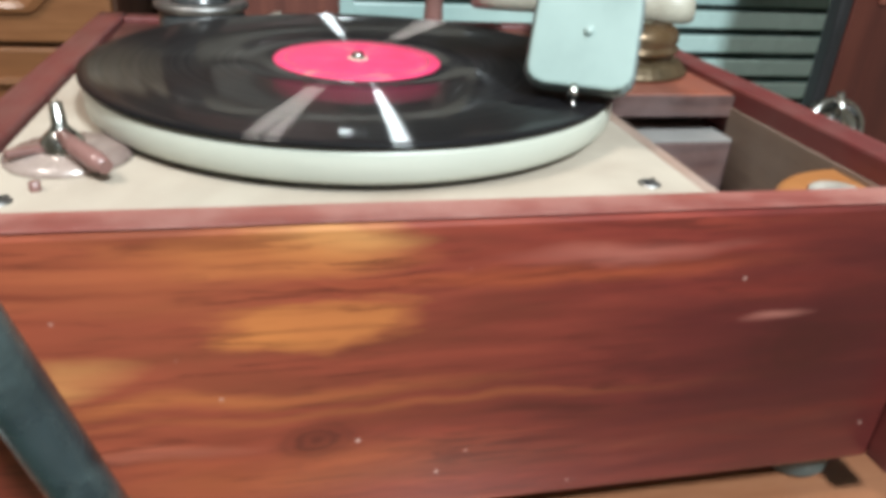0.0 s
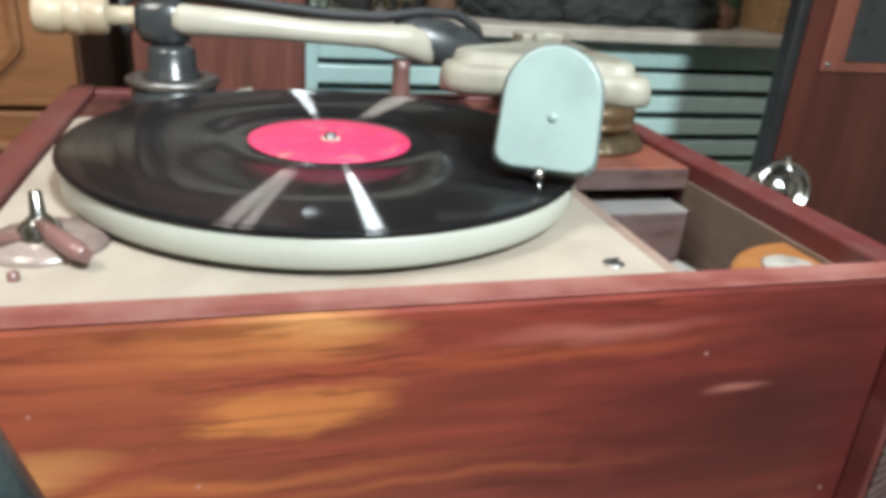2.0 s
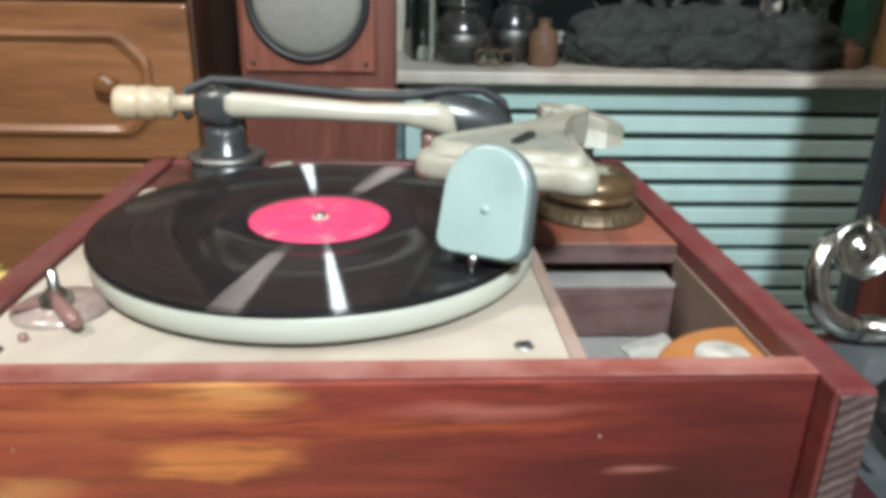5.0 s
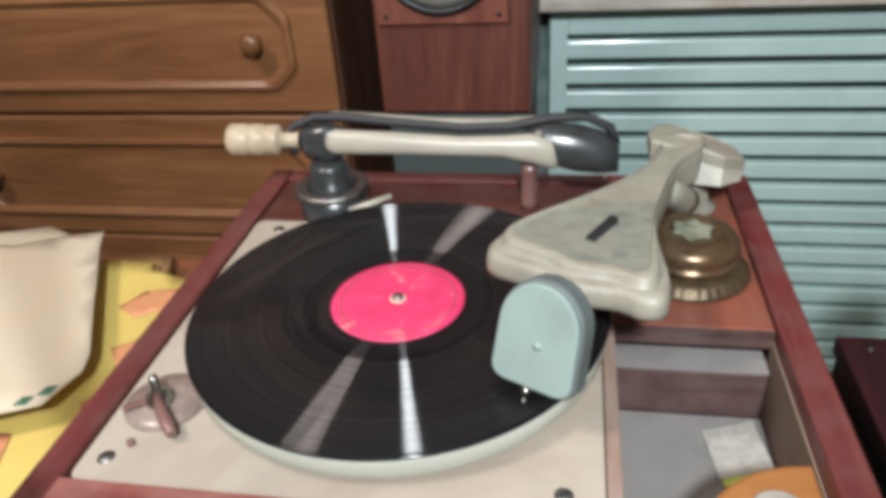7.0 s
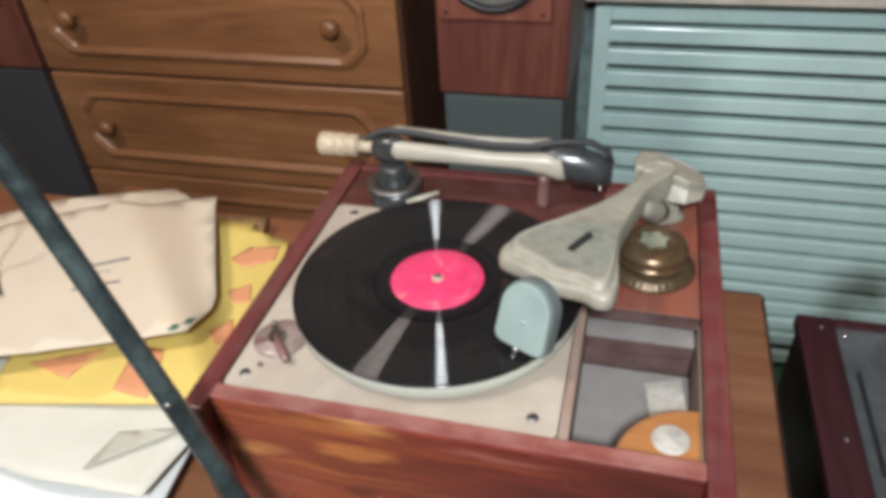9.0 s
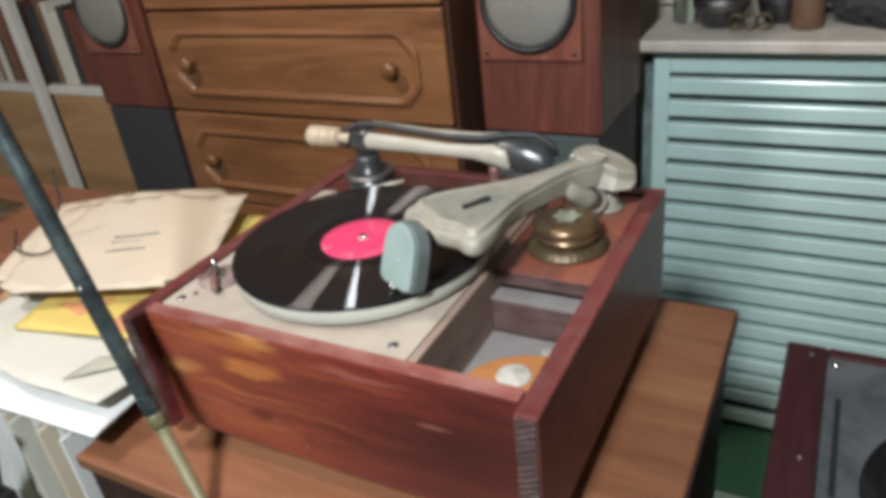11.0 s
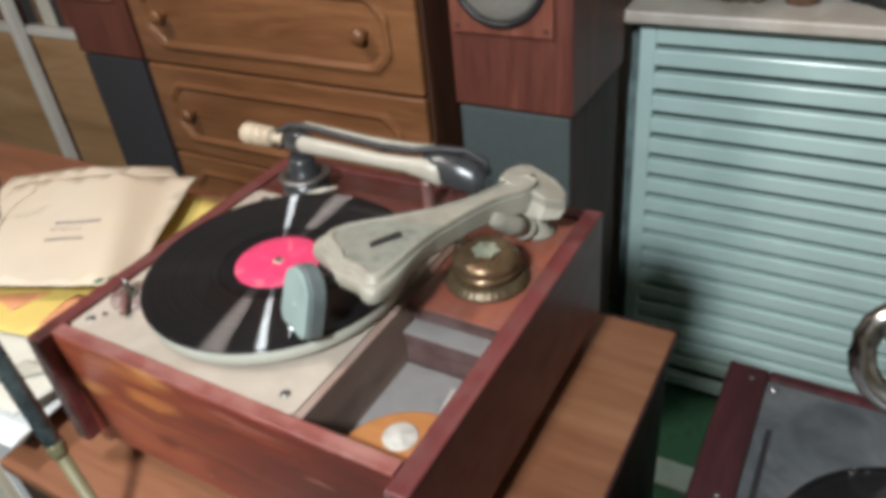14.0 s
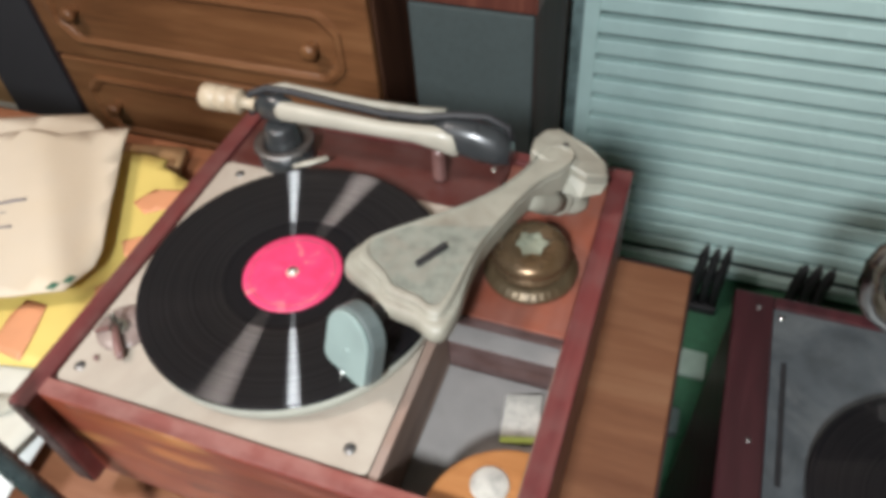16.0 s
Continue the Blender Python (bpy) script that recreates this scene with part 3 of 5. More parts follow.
structure("floor", block(-2.4, 2.4, -2.2, 1.4, FLOOR - 0.05, FLOOR), M["greenfloor"], "green carpeted floor of the room", "floor")
structure("wall_north", block(-2.4, 2.4, 1.25, 1.35, FLOOR, 1.65), M["wall"], "beige papered wall behind the window sill", "wall")
structure("wall_south", block(-2.4, 2.4, -2.2, -2.1, FLOOR, 1.65), M["wall"], "beige papered wall of the room", "wall")
structure("wall_west", block(-2.4, -2.3, -2.1, 1.25, FLOOR, 1.65), M["wall"], "beige papered wall of the room", "wall")
structure("wall_east", block(2.3, 2.4, -2.1, 1.25, FLOOR, 1.65), M["wall"], "beige papered wall of the room", "wall")
structure("ceiling", block(-2.4, 2.4, -2.2, 1.4, 1.65, 1.7), M["plaster"], "white plaster ceiling", "ceiling")
structure("wall_niche", block(0.03, 1.55, 0.985, 1.25, FLOOR, -0.040), M["niche"], "grey-green painted radiator niche behind the louvred cover", "wall")
structure("window_sill", block(0.035, 1.60, 0.895, 1.25, -0.036, -0.014, 0.004), M["sill"], "dusty off-white painted window sill", "sill")

window = thing("window_1", (0.85, 1.24, -0.014), "dark night window above the sill", "window", kind="structure")
for wx0, wx1 in ((0.06, 0.84), (0.88, 1.66)):
    part("pane", block(wx0, wx1, 1.238, 1.244, 0.03, 1.30), M["nightglass"], window, "dark glass pane")
for a in ((0.0, 0.06, -0.014, 1.36), (0.84, 0.88, -0.014, 1.36), (1.66, 1.72, -0.014, 1.36)):
    part("window_frame", block(a[0], a[1], 1.225, 1.2495, a[2], a[3], 0.003), M["sill"], window)
for z0, z1 in ((-0.014, 0.03), (1.30, 1.36)):
    for wx0, wx1 in ((0.06, 0.84), (0.88, 1.66)):
        part("window_frame", block(wx0, wx1, 1.227, 1.2495, z0, z1, 0.003), M["sill"], window)

# ---- radiator cover ----
cover = thing("radiator_cover", (0.58, 0.955, FLOOR), "pale turquoise glossy painted louvred radiator cover", "radiator cover")
LX0, LX1, LZ0, LZ1 = 0.058, 1.30, -0.925, -0.0375
part("stile", block(LX0, LX0 + 0.031, 0.945, 0.968, LZ0, LZ1, 0.003), M["louvre"], cover)
part("stile", block(LX1 - 0.03, LX1, 0.945, 0.968, LZ0, LZ1, 0.003), M["louvre"], cover)
part("top_rail", block(LX0 + 0.031, LX1 - 0.03, 0.946, 0.967, -0.088, LZ1, 0.003), M["louvre"], cover)
part("bottom_rail", block(LX0 + 0.031, LX1 - 0.03, 0.946, 0.967, LZ0, LZ0 + 0.03, 0.003), M["louvre"], cover)
z = -0.0995
while z - 0.034 > LZ0 + 0.03:
    part("slat", block(LX0 + 0.029, LX1 - 0.028, 0.9485, 0.9725, z - 0.0320, z, 0.0035, 2), M["louvre"], cover)
    z -= 0.0460
part("foot", block(LX0, LX0 + 0.04, 0.947, 0.967, FLOOR, LZ0, 0.002), M["louvre"], cover)
part("foot", block(LX1 - 0.04, LX1, 0.947, 0.967, FLOOR, LZ0, 0.002), M["louvre"], cover)

# ---- chest of drawers ----
DX0, DX1, DY = -0.972, -0.236, 0.645
chest = thing("chest_of_drawers", ((DX0 + DX1) / 2, 0.83, FLOOR), "honey-brown veneered chest of drawers with turned knobs", "chest")
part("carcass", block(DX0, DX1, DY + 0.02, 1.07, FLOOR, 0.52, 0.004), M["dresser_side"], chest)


def drawer_front(z0, z1):
    front = part("drawer", block(DX0 + 0.003, DX1 - 0.003, DY, DY + 0.02, z0 + 0.003, z1 - 0.003, 0.005, 3), M["dresser"], chest)
    x0, x1, c = DX0 + 0.045, DX1 - 0.060, 0.033
    a, b = z0 + 0.040, z1 - 0.040
    oct_ = [(x0 + c, a), (x1 - c, a), (x1, a + c), (x1, b - c), (x1 - c, b), (x0 + c, b), (x0, b - c), (x0, a + c)]

    def ring(d, y):
        cx, cz = (x0 + x1) / 2, (a + b) / 2
        raw = [Vector((x + d * (1 if x < cx else -1), y, zz + d * (1 if zz < cz else -1))) for x, zz in oct_]
        out = []
        for p, q, r in zip(raw[-1:] + raw[:-1], raw, raw[1:] + raw[:1]):
            u, v = q + (p - q).normalized() * 0.009, q + (r - q).normalized() * 0.009
            out += [u, u * 0.25 + q * 0.5 + v * 0.25, v]
        return out

    part("moulding", loft([ring(-0.002, DY + 0.002), ring(0.0, DY - 0.006), ring(0.006, DY - 0.008), ring(0.013, DY - 0.003), ring(0.016, DY + 0.001)], cap=False, smooth=False), M["dresser"], front)
    zm = (z0 + z1) / 2
    for x in (-0.865, -0.351):
        m = along((x, DY, zm + 0.002), (x, DY - 1, zm + 0.002))
        part("knob", lathe([(0.0, -0.002), (0.010, -0.002), (0.009, 0.006), (0.008, 0.010), (0.014, 0.016), (0.0165, 0.022), (0.014, 0.028), (0.007, 0.031), (0.0, 0.032)], 20, m), M["dresser_edge"], front)


for k in range(-3, 3):
    drawer_front(-0.115 + 0.2215 * k, -0.115 + 0.2215 * (k + 1))
part("top_board", block(DX0 - 0.01, DX1 + 0.01, DY - 0.01, 1.08, 0.552, 0.575, 0.005), M["dresser"], chest)
part("plinth_board", block(DX0, DX1, DY + 0.002, DY + 0.02, FLOOR, -0.782), M["dresser_edge"], chest)
part("filler_rail", block(DX0, DX1, DY + 0.004, 1.06, 0.521, 0.551), M["dresser_edge"], chest)


# ---- loudspeakers ----
def floor_speaker(x0, x1, grille, label):
    y0, y1, zs, cx = 0.642, 0.900, -0.112, (x0 + x1) / 2
    sp = thing("floor_speaker", (cx, 0.77, FLOOR), label, "loudspeaker", "speakers beside the chest")
    part("cabinet", block(x0, x1, y0, y1, zs, 0.62, 0.004), M["speaker"], sp)
    part("base_box", block(x0 + 0.004, x1 - 0.004, y0 + 0.012, y1 - 0.01, FLOOR, zs - 0.001, 0.003), M["speaker_base"], sp)
    part("grille_cloth", block(x0 + 0.006, x1 - 0.006, y0 + 0.002, y0 + 0.0115, FLOOR + 0.02, zs - 0.004, 0.003), grille, sp, "taut dark grille cloth")
    px0, px1, pz0, pz1 = x0 + 0.007, x1 - 0.030, 0.017, 0.225
    plate = part("driver_plate", block(px0, px1, y0 - 0.0065, y0 - 0.0005, pz0, pz1, 0.002), M["speaker_face"], sp, "reddish square driver plate")
    wx, wz = (px0 + px1) / 2, 0.112
    m = along((wx, y0 - 0.0065, wz), (wx, y0 - 1, wz))
    part("surround", lathe([(0.084, -0.001), (0.083, 0.004), (0.077, 0.006), (0.073, 0.002), (0.073, -0.001)], 48, m, False), M["black"], plate)
    part("cone", lathe([(0.0, 0.010), (0.02, 0.009), (0.045, 0.0065), (0.065, 0.004), (0.0735, 0.001), (0.0735, -0.001)], 48, m, False), M["cone"], plate, "grey metal mesh over the cone")
    for sx in (px0 + 0.012, px1 - 0.012):
        for sz in (pz0 + 0.012, pz1 - 0.012):
            part("screw", lathe([(0.0, 0.002), (0.003, 0.0018), (0.0035, 0.0), (0.0035, -0.001)], 10, along((sx, y0 - 0.0065, sz), (sx, y0 - 1, sz)), False), M["black"], plate)
    part("upper_plate", block(px0, px1, y0 - 0.0055, y0 - 0.0005, 0.26, 0.47, 0.002), M["speaker_face"], sp)


floor_speaker(-0.172, 0.043, M["grille"], "tall red-brown floor speaker with grey-green lower grille")
floor_speaker(-1.195, -0.980, M["grille2"], "tall red-brown floor speaker with dark blue grille")

# ---- white shelf rack, far corner ----
rack = thing("shelf_rack", (-1.75, 0.80, FLOOR), "white enamelled steel shelf rack with tan board backs", "shelf rack")
for px, py in ((-1.525, 0.70), (-1.25, 1.0), (-2.265, 0.70), (-2.265, 1.0)):
    part("post", block(px - 0.014, px + 0.014, py - 0.014, py + 0.014, FLOOR, 0.55, 0.003), M["metalwhite"], rack)
for sz in (-0.60, -0.12, 0.30):
    part("shelf", block(-2.28, -1.235, 0.716, 1.01, sz, sz + 0.02, 0.002), M["metalwhite"], rack)
part("back_board", block(-2.28, -1.235, 1.012, 1.024, FLOOR, 0.52), M["tan"], rack, "tan board")
part("front_board", block(-1.505, -1.240, 0.718, 0.73, -0.58, -0.121), M["tan"], rack, "tan board")
part("front_board", block(-2.245, -1.590, 0.718, 0.73, -0.58, -0.121), M["tan"], rack, "tan board")
part("dark_strip", block(-1.588, -1.541, 0.716, 0.732, FLOOR, 0.29, 0.002), M["niche"], rack, "dark green painted strip beside the post")
random.seed(4)
x = -2.22
while x < -1.26:
    w = random.uniform(0.010, 0.03)
    solid("book", block(x, x + w, 0.74, 0.92, -0.099, 0.08 + random.uniform(0, 0.06), 0.002), random.choice([M["clay"], M["dark"], M["paper2"], M["speaker"]]), "worn book standing on the white rack shelf", "book", "books on the rack")
    x += w + 0.003

# ---- low cabinet under the player ----
low = thing("low_cabinet", (0.035, 0.015, FLOOR), "low cabinet with brown veneer top and black sides", "cabinet")
part("top_board", block(-0.245, 0.317, -0.2105, 0.246, TABLE - 0.016, TABLE, 0.0025), M["table"], low)
part("edge_strip", block(0.3172, 0.3192, -0.2095, 0.245, TABLE - 0.016, TABLE - 0.0005), M["table_dark"], low, "black edge strip")
part("edge_strip", block(-0.244, 0.316, 0.2462, 0.2484, TABLE - 0.016, TABLE - 0.0005), M["table_dark"], low, "black edge strip")
part("body", block(-0.238, 0.312, -0.206, 0.242, FLOOR + 0.03, TABLE - 0.0165, 0.003), M["table_dark"], low)
for sx in (-0.2, 0.27):
    for sy in (-0.17, 0.2):
        part("foot", lathe([(0.018, FLOOR), (0.02, FLOOR + 0.03)], 16, Matrix.Translation((sx, sy, 0))), M["rubber"], low)

# ---- record player ----
BX0, BX1, BF, BB, BZ = -0.160, 0.240, -0.150, 0.213, -0.125
player = thing("record_player", (0.04, 0.03, TABLE), "home-made record player in a red-stained pine box", "record player")
part("front_panel", block(BX0 + 0.0182, BX1 - 0.0182, BF, BF + 0.0145, BZ, TOP, 0.0020), M["front"], player, "red-brown stained pine with golden bare patches, light falloff painted in to the right")
part("front_rim", block(BX0 + 0.0185, BX1 - 0.0185, BF + 0.0004, BF + 0.0142, TOP + 0.0002, TOP + 0.0012, 0.0004), M["rim"], player)
for x0, x1 in ((BX0, BX0 + 0.018), (BX1 - 0.018, BX1)):
    side = part("side_panel", block(x0, x1, BF - 0.012, BB, BZ, TOP, 0.0016), M["box"], player)
    part("end_grain", block(x0 + 0.0015, x1 - 0.0015, BF - 0.0135, BF - 0.0122, BZ + 0.002, TOP - 0.002), M["endgrain"], side, "dark rough end grain")
part("back_panel", block(BX0 + 0.0182, BX1 - 0.0182, BB - 0.016, BB - 0.001, BZ, TOP - 0.001, 0.0012), M["box"], player)
part("bottom_board", block(BX0 + 0.0184, BX1 - 0.0184, BF + 0.015, BB - 0.0165, BZ, BZ + 0.008), M["raw"], player)
part("deck_board", block(BX0 + 0.0186, 0.128, 0.127, BB - 0.0165, -0.012, 0.0, 0.001), M["deckwood"], player, "dark red stained deck board")
part("divider", block(0.1222, 0.1295, BF + 0.0148, 0.1265, -0.060, 0.0005, 0.0008), M["raw"], player, "bare dusty wooden strip")
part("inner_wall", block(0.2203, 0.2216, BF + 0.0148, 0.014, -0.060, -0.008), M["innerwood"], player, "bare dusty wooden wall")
part("pot_shelf", block(0.1300, 0.2215, 0.0155, BB - 0.0168, -0.013, 0.0, 0.001), M["shelfwood"], player, "orange-red stained shelf board")
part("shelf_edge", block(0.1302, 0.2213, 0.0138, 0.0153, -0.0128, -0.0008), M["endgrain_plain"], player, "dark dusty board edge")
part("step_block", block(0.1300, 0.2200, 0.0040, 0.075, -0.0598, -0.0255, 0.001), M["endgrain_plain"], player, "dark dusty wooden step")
part("step_top", block(0.1302, 0.2198, 0.0042, 0.074, -0.0253, -0.0240), M["floorgrey"], player, "grey dusty step top")
part("tray_floor", block(0.1300, 0.2200, BF + 0.0148, 0.0036, -0.066, -0.060), M["floorgrey"], player, "grey dusty tray floor")
quarter = [(0.2212, BF + 0.0152)] + [(0.2212 - 0.060 * math.cos(a), BF + 0.0152 + 0.058 * math.sin(a)) for a in (math.pi / 2 * i / 14 for i in range(15))]
corner = part("corner_plate", prism(quarter, -0.020, -0.010, 0.0025), M["orangewood"], player, "orange varnished quarter-round corner plate")
part("disc", lathe([(0.0, -0.0085), (0.012, -0.0085), (0.0135, -0.0095), (0.0135, -0.0105)], 24, Matrix.Translation((0.2000, -0.1085, 0))), M["foil"], corner, "crumpled white foil disc")
for sx, sy in ((-0.115, -0.115), (0.212, -0.118), (-0.115, 0.18), (0.212, 0.18)):
    part("foot", lathe([(0.0145, TABLE), (0.017, TABLE + 0.004), (0.0175, BZ - 0.003), (0.0165, BZ)], 24, Matrix.Translation((sx, sy, 0))), M["footgreen"], player, "grey-green rubber foot")

corner_r = 0.006
plate_pts = []
for cx, cy, a0 in ((0.1215 - corner_r, -0.1335 + corner_r, -90), (0.1215 - corner_r, 0.1255 - corner_r, 0), (-0.1405 + corner_r, 0.1255 - corner_r, 90), (-0.1405 + corner_r, -0.1335 + corner_r, 180)):
    plate_pts += [(cx + corner_r * math.cos(radians(a0 + 22.5 * i)), cy + corner_r * math.sin(radians(a0 + 22.5 * i))) for i in range(5)]
deck = part("deck_plate", prism(plate_pts, -0.004, 0.0015, 0.0008), M["cream"], player, "cream painted metal deck plate")
for sx, sy in ((-0.1275, -0.1185), (0.1025, -0.1180), (-0.119, 0.112), (0.108, 0.113)):
    screw = part("screw", lathe([(0.0, 0.0026), (0.003, 0.0025), (0.0046, 0.0016), (0.0046, 0.001)], 16, Matrix.Translation((sx, sy, 0)), False), M["steel"], deck, "slotted steel screw")
    part("slot", block(-0.0035, 0.0035, -0.0006, 0.0006, 0.0024, 0.0030, m=pose(sx, sy, 0, 0, 0, 40)), M["black"], screw)

PC = Matrix.Translation((0.001, 0.001, 0))
platter = part("platter", lathe([(0.0, 0.0045), (0.119, 0.0045), (0.1225, 0.0052), (0.1238, 0.0068), (0.1240, 0.0165), (0.1232, 0.0180), (0.121, 0.0186), (0.0, 0.0186)], 96, PC), M["platter"], player, "pale cream platter with rolled rim")
part("hub_skirt", lathe([(0.117, 0.0012), (0.117, 0.0044)], 64, PC, False), M["black"], platter)
part("spindle", lathe([(0.0034, 0.020), (0.0034, 0.0232), (0.0026, 0.0244), (0.0, 0.0247)], 16, PC, False), M["chrome"], platter)

record = thing("record", (0.001, 0.001, 0.0187), "black shellac record with crimson label on the platter", "record")
part("disc", lathe([(0.0, 0.0188), (0.1242, 0.0188), (0.1252, 0.0196), (0.1250, 0.0207), (0.1230, 0.0213), (0.1195, 0.0212), (0.057, 0.0211), (0.0565, 0.0209), (0.043, 0.0209), (0.0, 0.0210)], 128, PC), M["vinyl"], record)
lab = part("label", lathe([(0.0, 0.0216), (0.0385, 0.0216), (0.0405, 0.0213), (0.0405, 0.0209)], 64, PC, False), M["label"], record, "crimson paper label")
part("centre_ring", lathe([(0.0050, 0.0217), (0.0050, 0.0220), (0.0032, 0.0220)], 24, PC, False), M["paper"], lab)
for r in (0.035,):
    part("printed_ring", lathe([(r, 0.02165), (r, 0.0218), (r - 0.0006, 0.0218), (r - 0.0006, 0.02165)], 64, PC, False), M["bakelite"], lab)

# speed switch
dial = part("switch_dial", lathe([(0.0, 0.0062), (0.010, 0.0062), (0.019, 0.0050), (0.0225, 0.0030), (0.0225, 0.0012)], 40, Matrix.Translation((-0.1150, -0.0775, 0))), M["stain"], player, "stained grey-brown switch dial")
part("switch_boss", lathe([(0.008, 0.005), (0.0075, 0.010), (0.0045, 0.013), (0.0028, 0.015), (0.0022, 0.0235), (0.0, 0.0243)], 20, Matrix.Translation((-0.1155, -0.0810, 0)), False), M["chrome"], dial, "chrome switch pin")
part("switch_lever", tube([(-0.1150, -0.0830, 0.012), (-0.1080, -0.0930, 0.0105), (-0.1000, -0.1015, 0.0085), (-0.0960, -0.1060, 0.0080)], [0.0026, 0.0034, 0.0038, 0.0026], 14), M["bakelite"], dial, "brown bakelite lever")
part("pointer", block(-0.010, 0.010, -0.002, 0.002, 0.006, 0.0085, 0.0006, m=pose(-0.1240, -0.0850, 0, 0, 0, 30)), M["bakelite"], dial)
part("stop_pin", lathe([(0.0020, 0.001), (0.0020, 0.0045), (0.0, 0.005)], 12, Matrix.Translation((-0.1185, -0.1095, 0)), False), M["bakelite"], deck)

# ---- rear tonearm ----
arm = thing("tonearm", (-0.0840, 0.1470, 0.0), "ivory tonearm with dark headshell lying on its rest", "tonearm")
AC = Matrix.Translation((-0.0840, 0.1470, 0))
base = part("pivot_base", lathe([(0.0265, 0.0), (0.0270, 0.004), (0.0262, 0.0190), (0.0225, 0.0200), (0.0, 0.0200)], 40, AC), M["gunmetal"], arm, "round black glossy pivot base")
part("ring", lathe([(0.0260, 0.0180), (0.0292, 0.0205), (0.0292, 0.0228), (0.0270, 0.0240), (0.0195, 0.0240), (0.0180, 0.0205)], 40, AC, False), M["steel"], base, "dull chrome ring")
part("pillar", lathe([(0.0180, 0.0202), (0.0178, 0.0255), (0.0152, 0.0275), (0.0150, 0.0400), (0.0138, 0.0425), (0.0105, 0.0432), (0.0, 0.0432)], 32, AC), M["gunmetal"], arm, "glossy dark pivot pillar")
part("lift_lever", tube([(-0.066, 0.126, 0.012), (-0.052, 0.132, 0.014), (-0.035, 0.141, 0.017)], [0.0028, 0.0038, 0.0030], 10, 0.6), M["arm"], base, "ivory finger lever")
part("yoke", loft([smooth_loop([(x, 0.152 - w, zb), (x, 0.152 + w, zb), (x, 0.152 + w, zt), (x, 0.152 - w, zt)], 2) for x, w, zb, zt in ((-0.105, 0.006, 0.052, 0.065), (-0.100, 0.009, 0.044, 0.070), (-0.082, 0.010, 0.041, 0.072), (-0.072, 0.008, 0.046, 0.069))]), M["gunmetal"], arm, "dark glossy pivot yoke")
rings = []
for x, w, zb, zt, dy in ((-0.082, 0.006, 0.053, 0.066, 0.0), (-0.076, 0.0085, 0.050, 0.069, 0.0), (-0.03, 0.0085, 0.049, 0.0655, 0.003), (0.02, 0.0080, 0.0465, 0.0605, 0.007), (0.050, 0.0085, 0.0445, 0.0600, 0.010), (0.072, 0.0100, 0.0385, 0.0610, 0.012), (0.086, 0.0105, 0.0340, 0.0585, 0.013), (0.091, 0.0080, 0.0345, 0.0520, 0.013)):
    rings.append(smooth_loop([(x, 0.147 + dy - w, zb), (x, 0.147 + dy + w, zb), (x, 0.147 + dy + w * 0.75, zt), (x, 0.147 + dy - w * 0.75, zt)], 2))
part("arm_tube", loft(rings), M["arm"], arm, "ivory tapered arm")
rings = []
for x, w, zb, zt, dy in ((0.066, 0.010, 0.045, 0.0625, 0.018), (0.082, 0.0160, 0.037, 0.0660, 0.019), (0.105, 0.0185, 0.0300, 0.0640, 0.021), (0.124, 0.0180, 0.0280, 0.0580, 0.022), (0.136, 0.0130, 0.0290, 0.0480, 0.022)):
    rings.append(smooth_loop([(x, 0.147 + dy - w, zb), (x, 0.147 + dy + w, zb), (x, 0.147 + dy + w * 0.7, zt), (x, 0.147 + dy - w * 0.55, zt)], 1))
shell = part("headshell", loft([smooth_loop(r, 1) for r in rings]), M["gunmetal"], arm, "dark glossy rounded headshell")
for px in (0.126,):
    part("pin", lathe([(0.0016, 0.0), (0.0016, 0.006), (0.0, 0.007)], 10, along((px, 0.152, 0.0335), (px, 0.140, 0.032)), False), M["chrome"], shell)
part("cable", tube([(-0.108, 0.146, 0.050), (-0.1145, 0.149, 0.058), (-0.110, 0.151, 0.069), (-0.092, 0.154, 0.0765), (-0.070, 0.156, 0.0755), (-0.03, 0.158, 0.0705), (0.02, 0.160, 0.0655), (0.055, 0.164, 0.0650), (0.085, 0.170, 0.0690), (0.112, 0.176, 0.0680), (0.130, 0.178, 0.0580), (0.134, 0.176, 0.046)], 0.0036, 10), M["rubber"], arm, "black cable along the arm")
part("cable_clip", tube([(-0.104, 0.160, 0.060), (-0.096, 0.163, 0.069), (-0.080, 0.165, 0.0725), (-0.05, 0.167, 0.0700), (0.0, 0.170, 0.0650), (0.05, 0.174, 0.0635), (0.074, 0.177, 0.0645)], 0.0042, 10), M["oldarm"], arm, "dull ivory second rod")
weight = part("counterweight", lathe([(0.0, -0.001), (0.0110, -0.001), (0.0125, 0.001), (0.0125, 0.0135), (0.0112, 0.0148), (0.0112, 0.0160), (0.0124, 0.0172), (0.0124, 0.0265), (0.0110, 0.0275), (0.0110, 0.0285), (0.0118, 0.0300), (0.0116, 0.0390), (0.0105, 0.0405), (0.0060, 0.0410), (0.0060, 0.056)], 32, along((-0.1600, 0.1485, 0.0600), (0.0, 0.1485, 0.0600)), False), M["horn"], arm, "yellowed turned counterweight")
part("rest_post", lathe([(0.0072, 0.0), (0.0068, 0.006), (0.0062, 0.030), (0.0066, 0.0368), (0.0, 0.0368)], 20, Matrix.Translation((0.0700, 0.1600, 0))), M["bakelite"], player, "brown arm rest post")

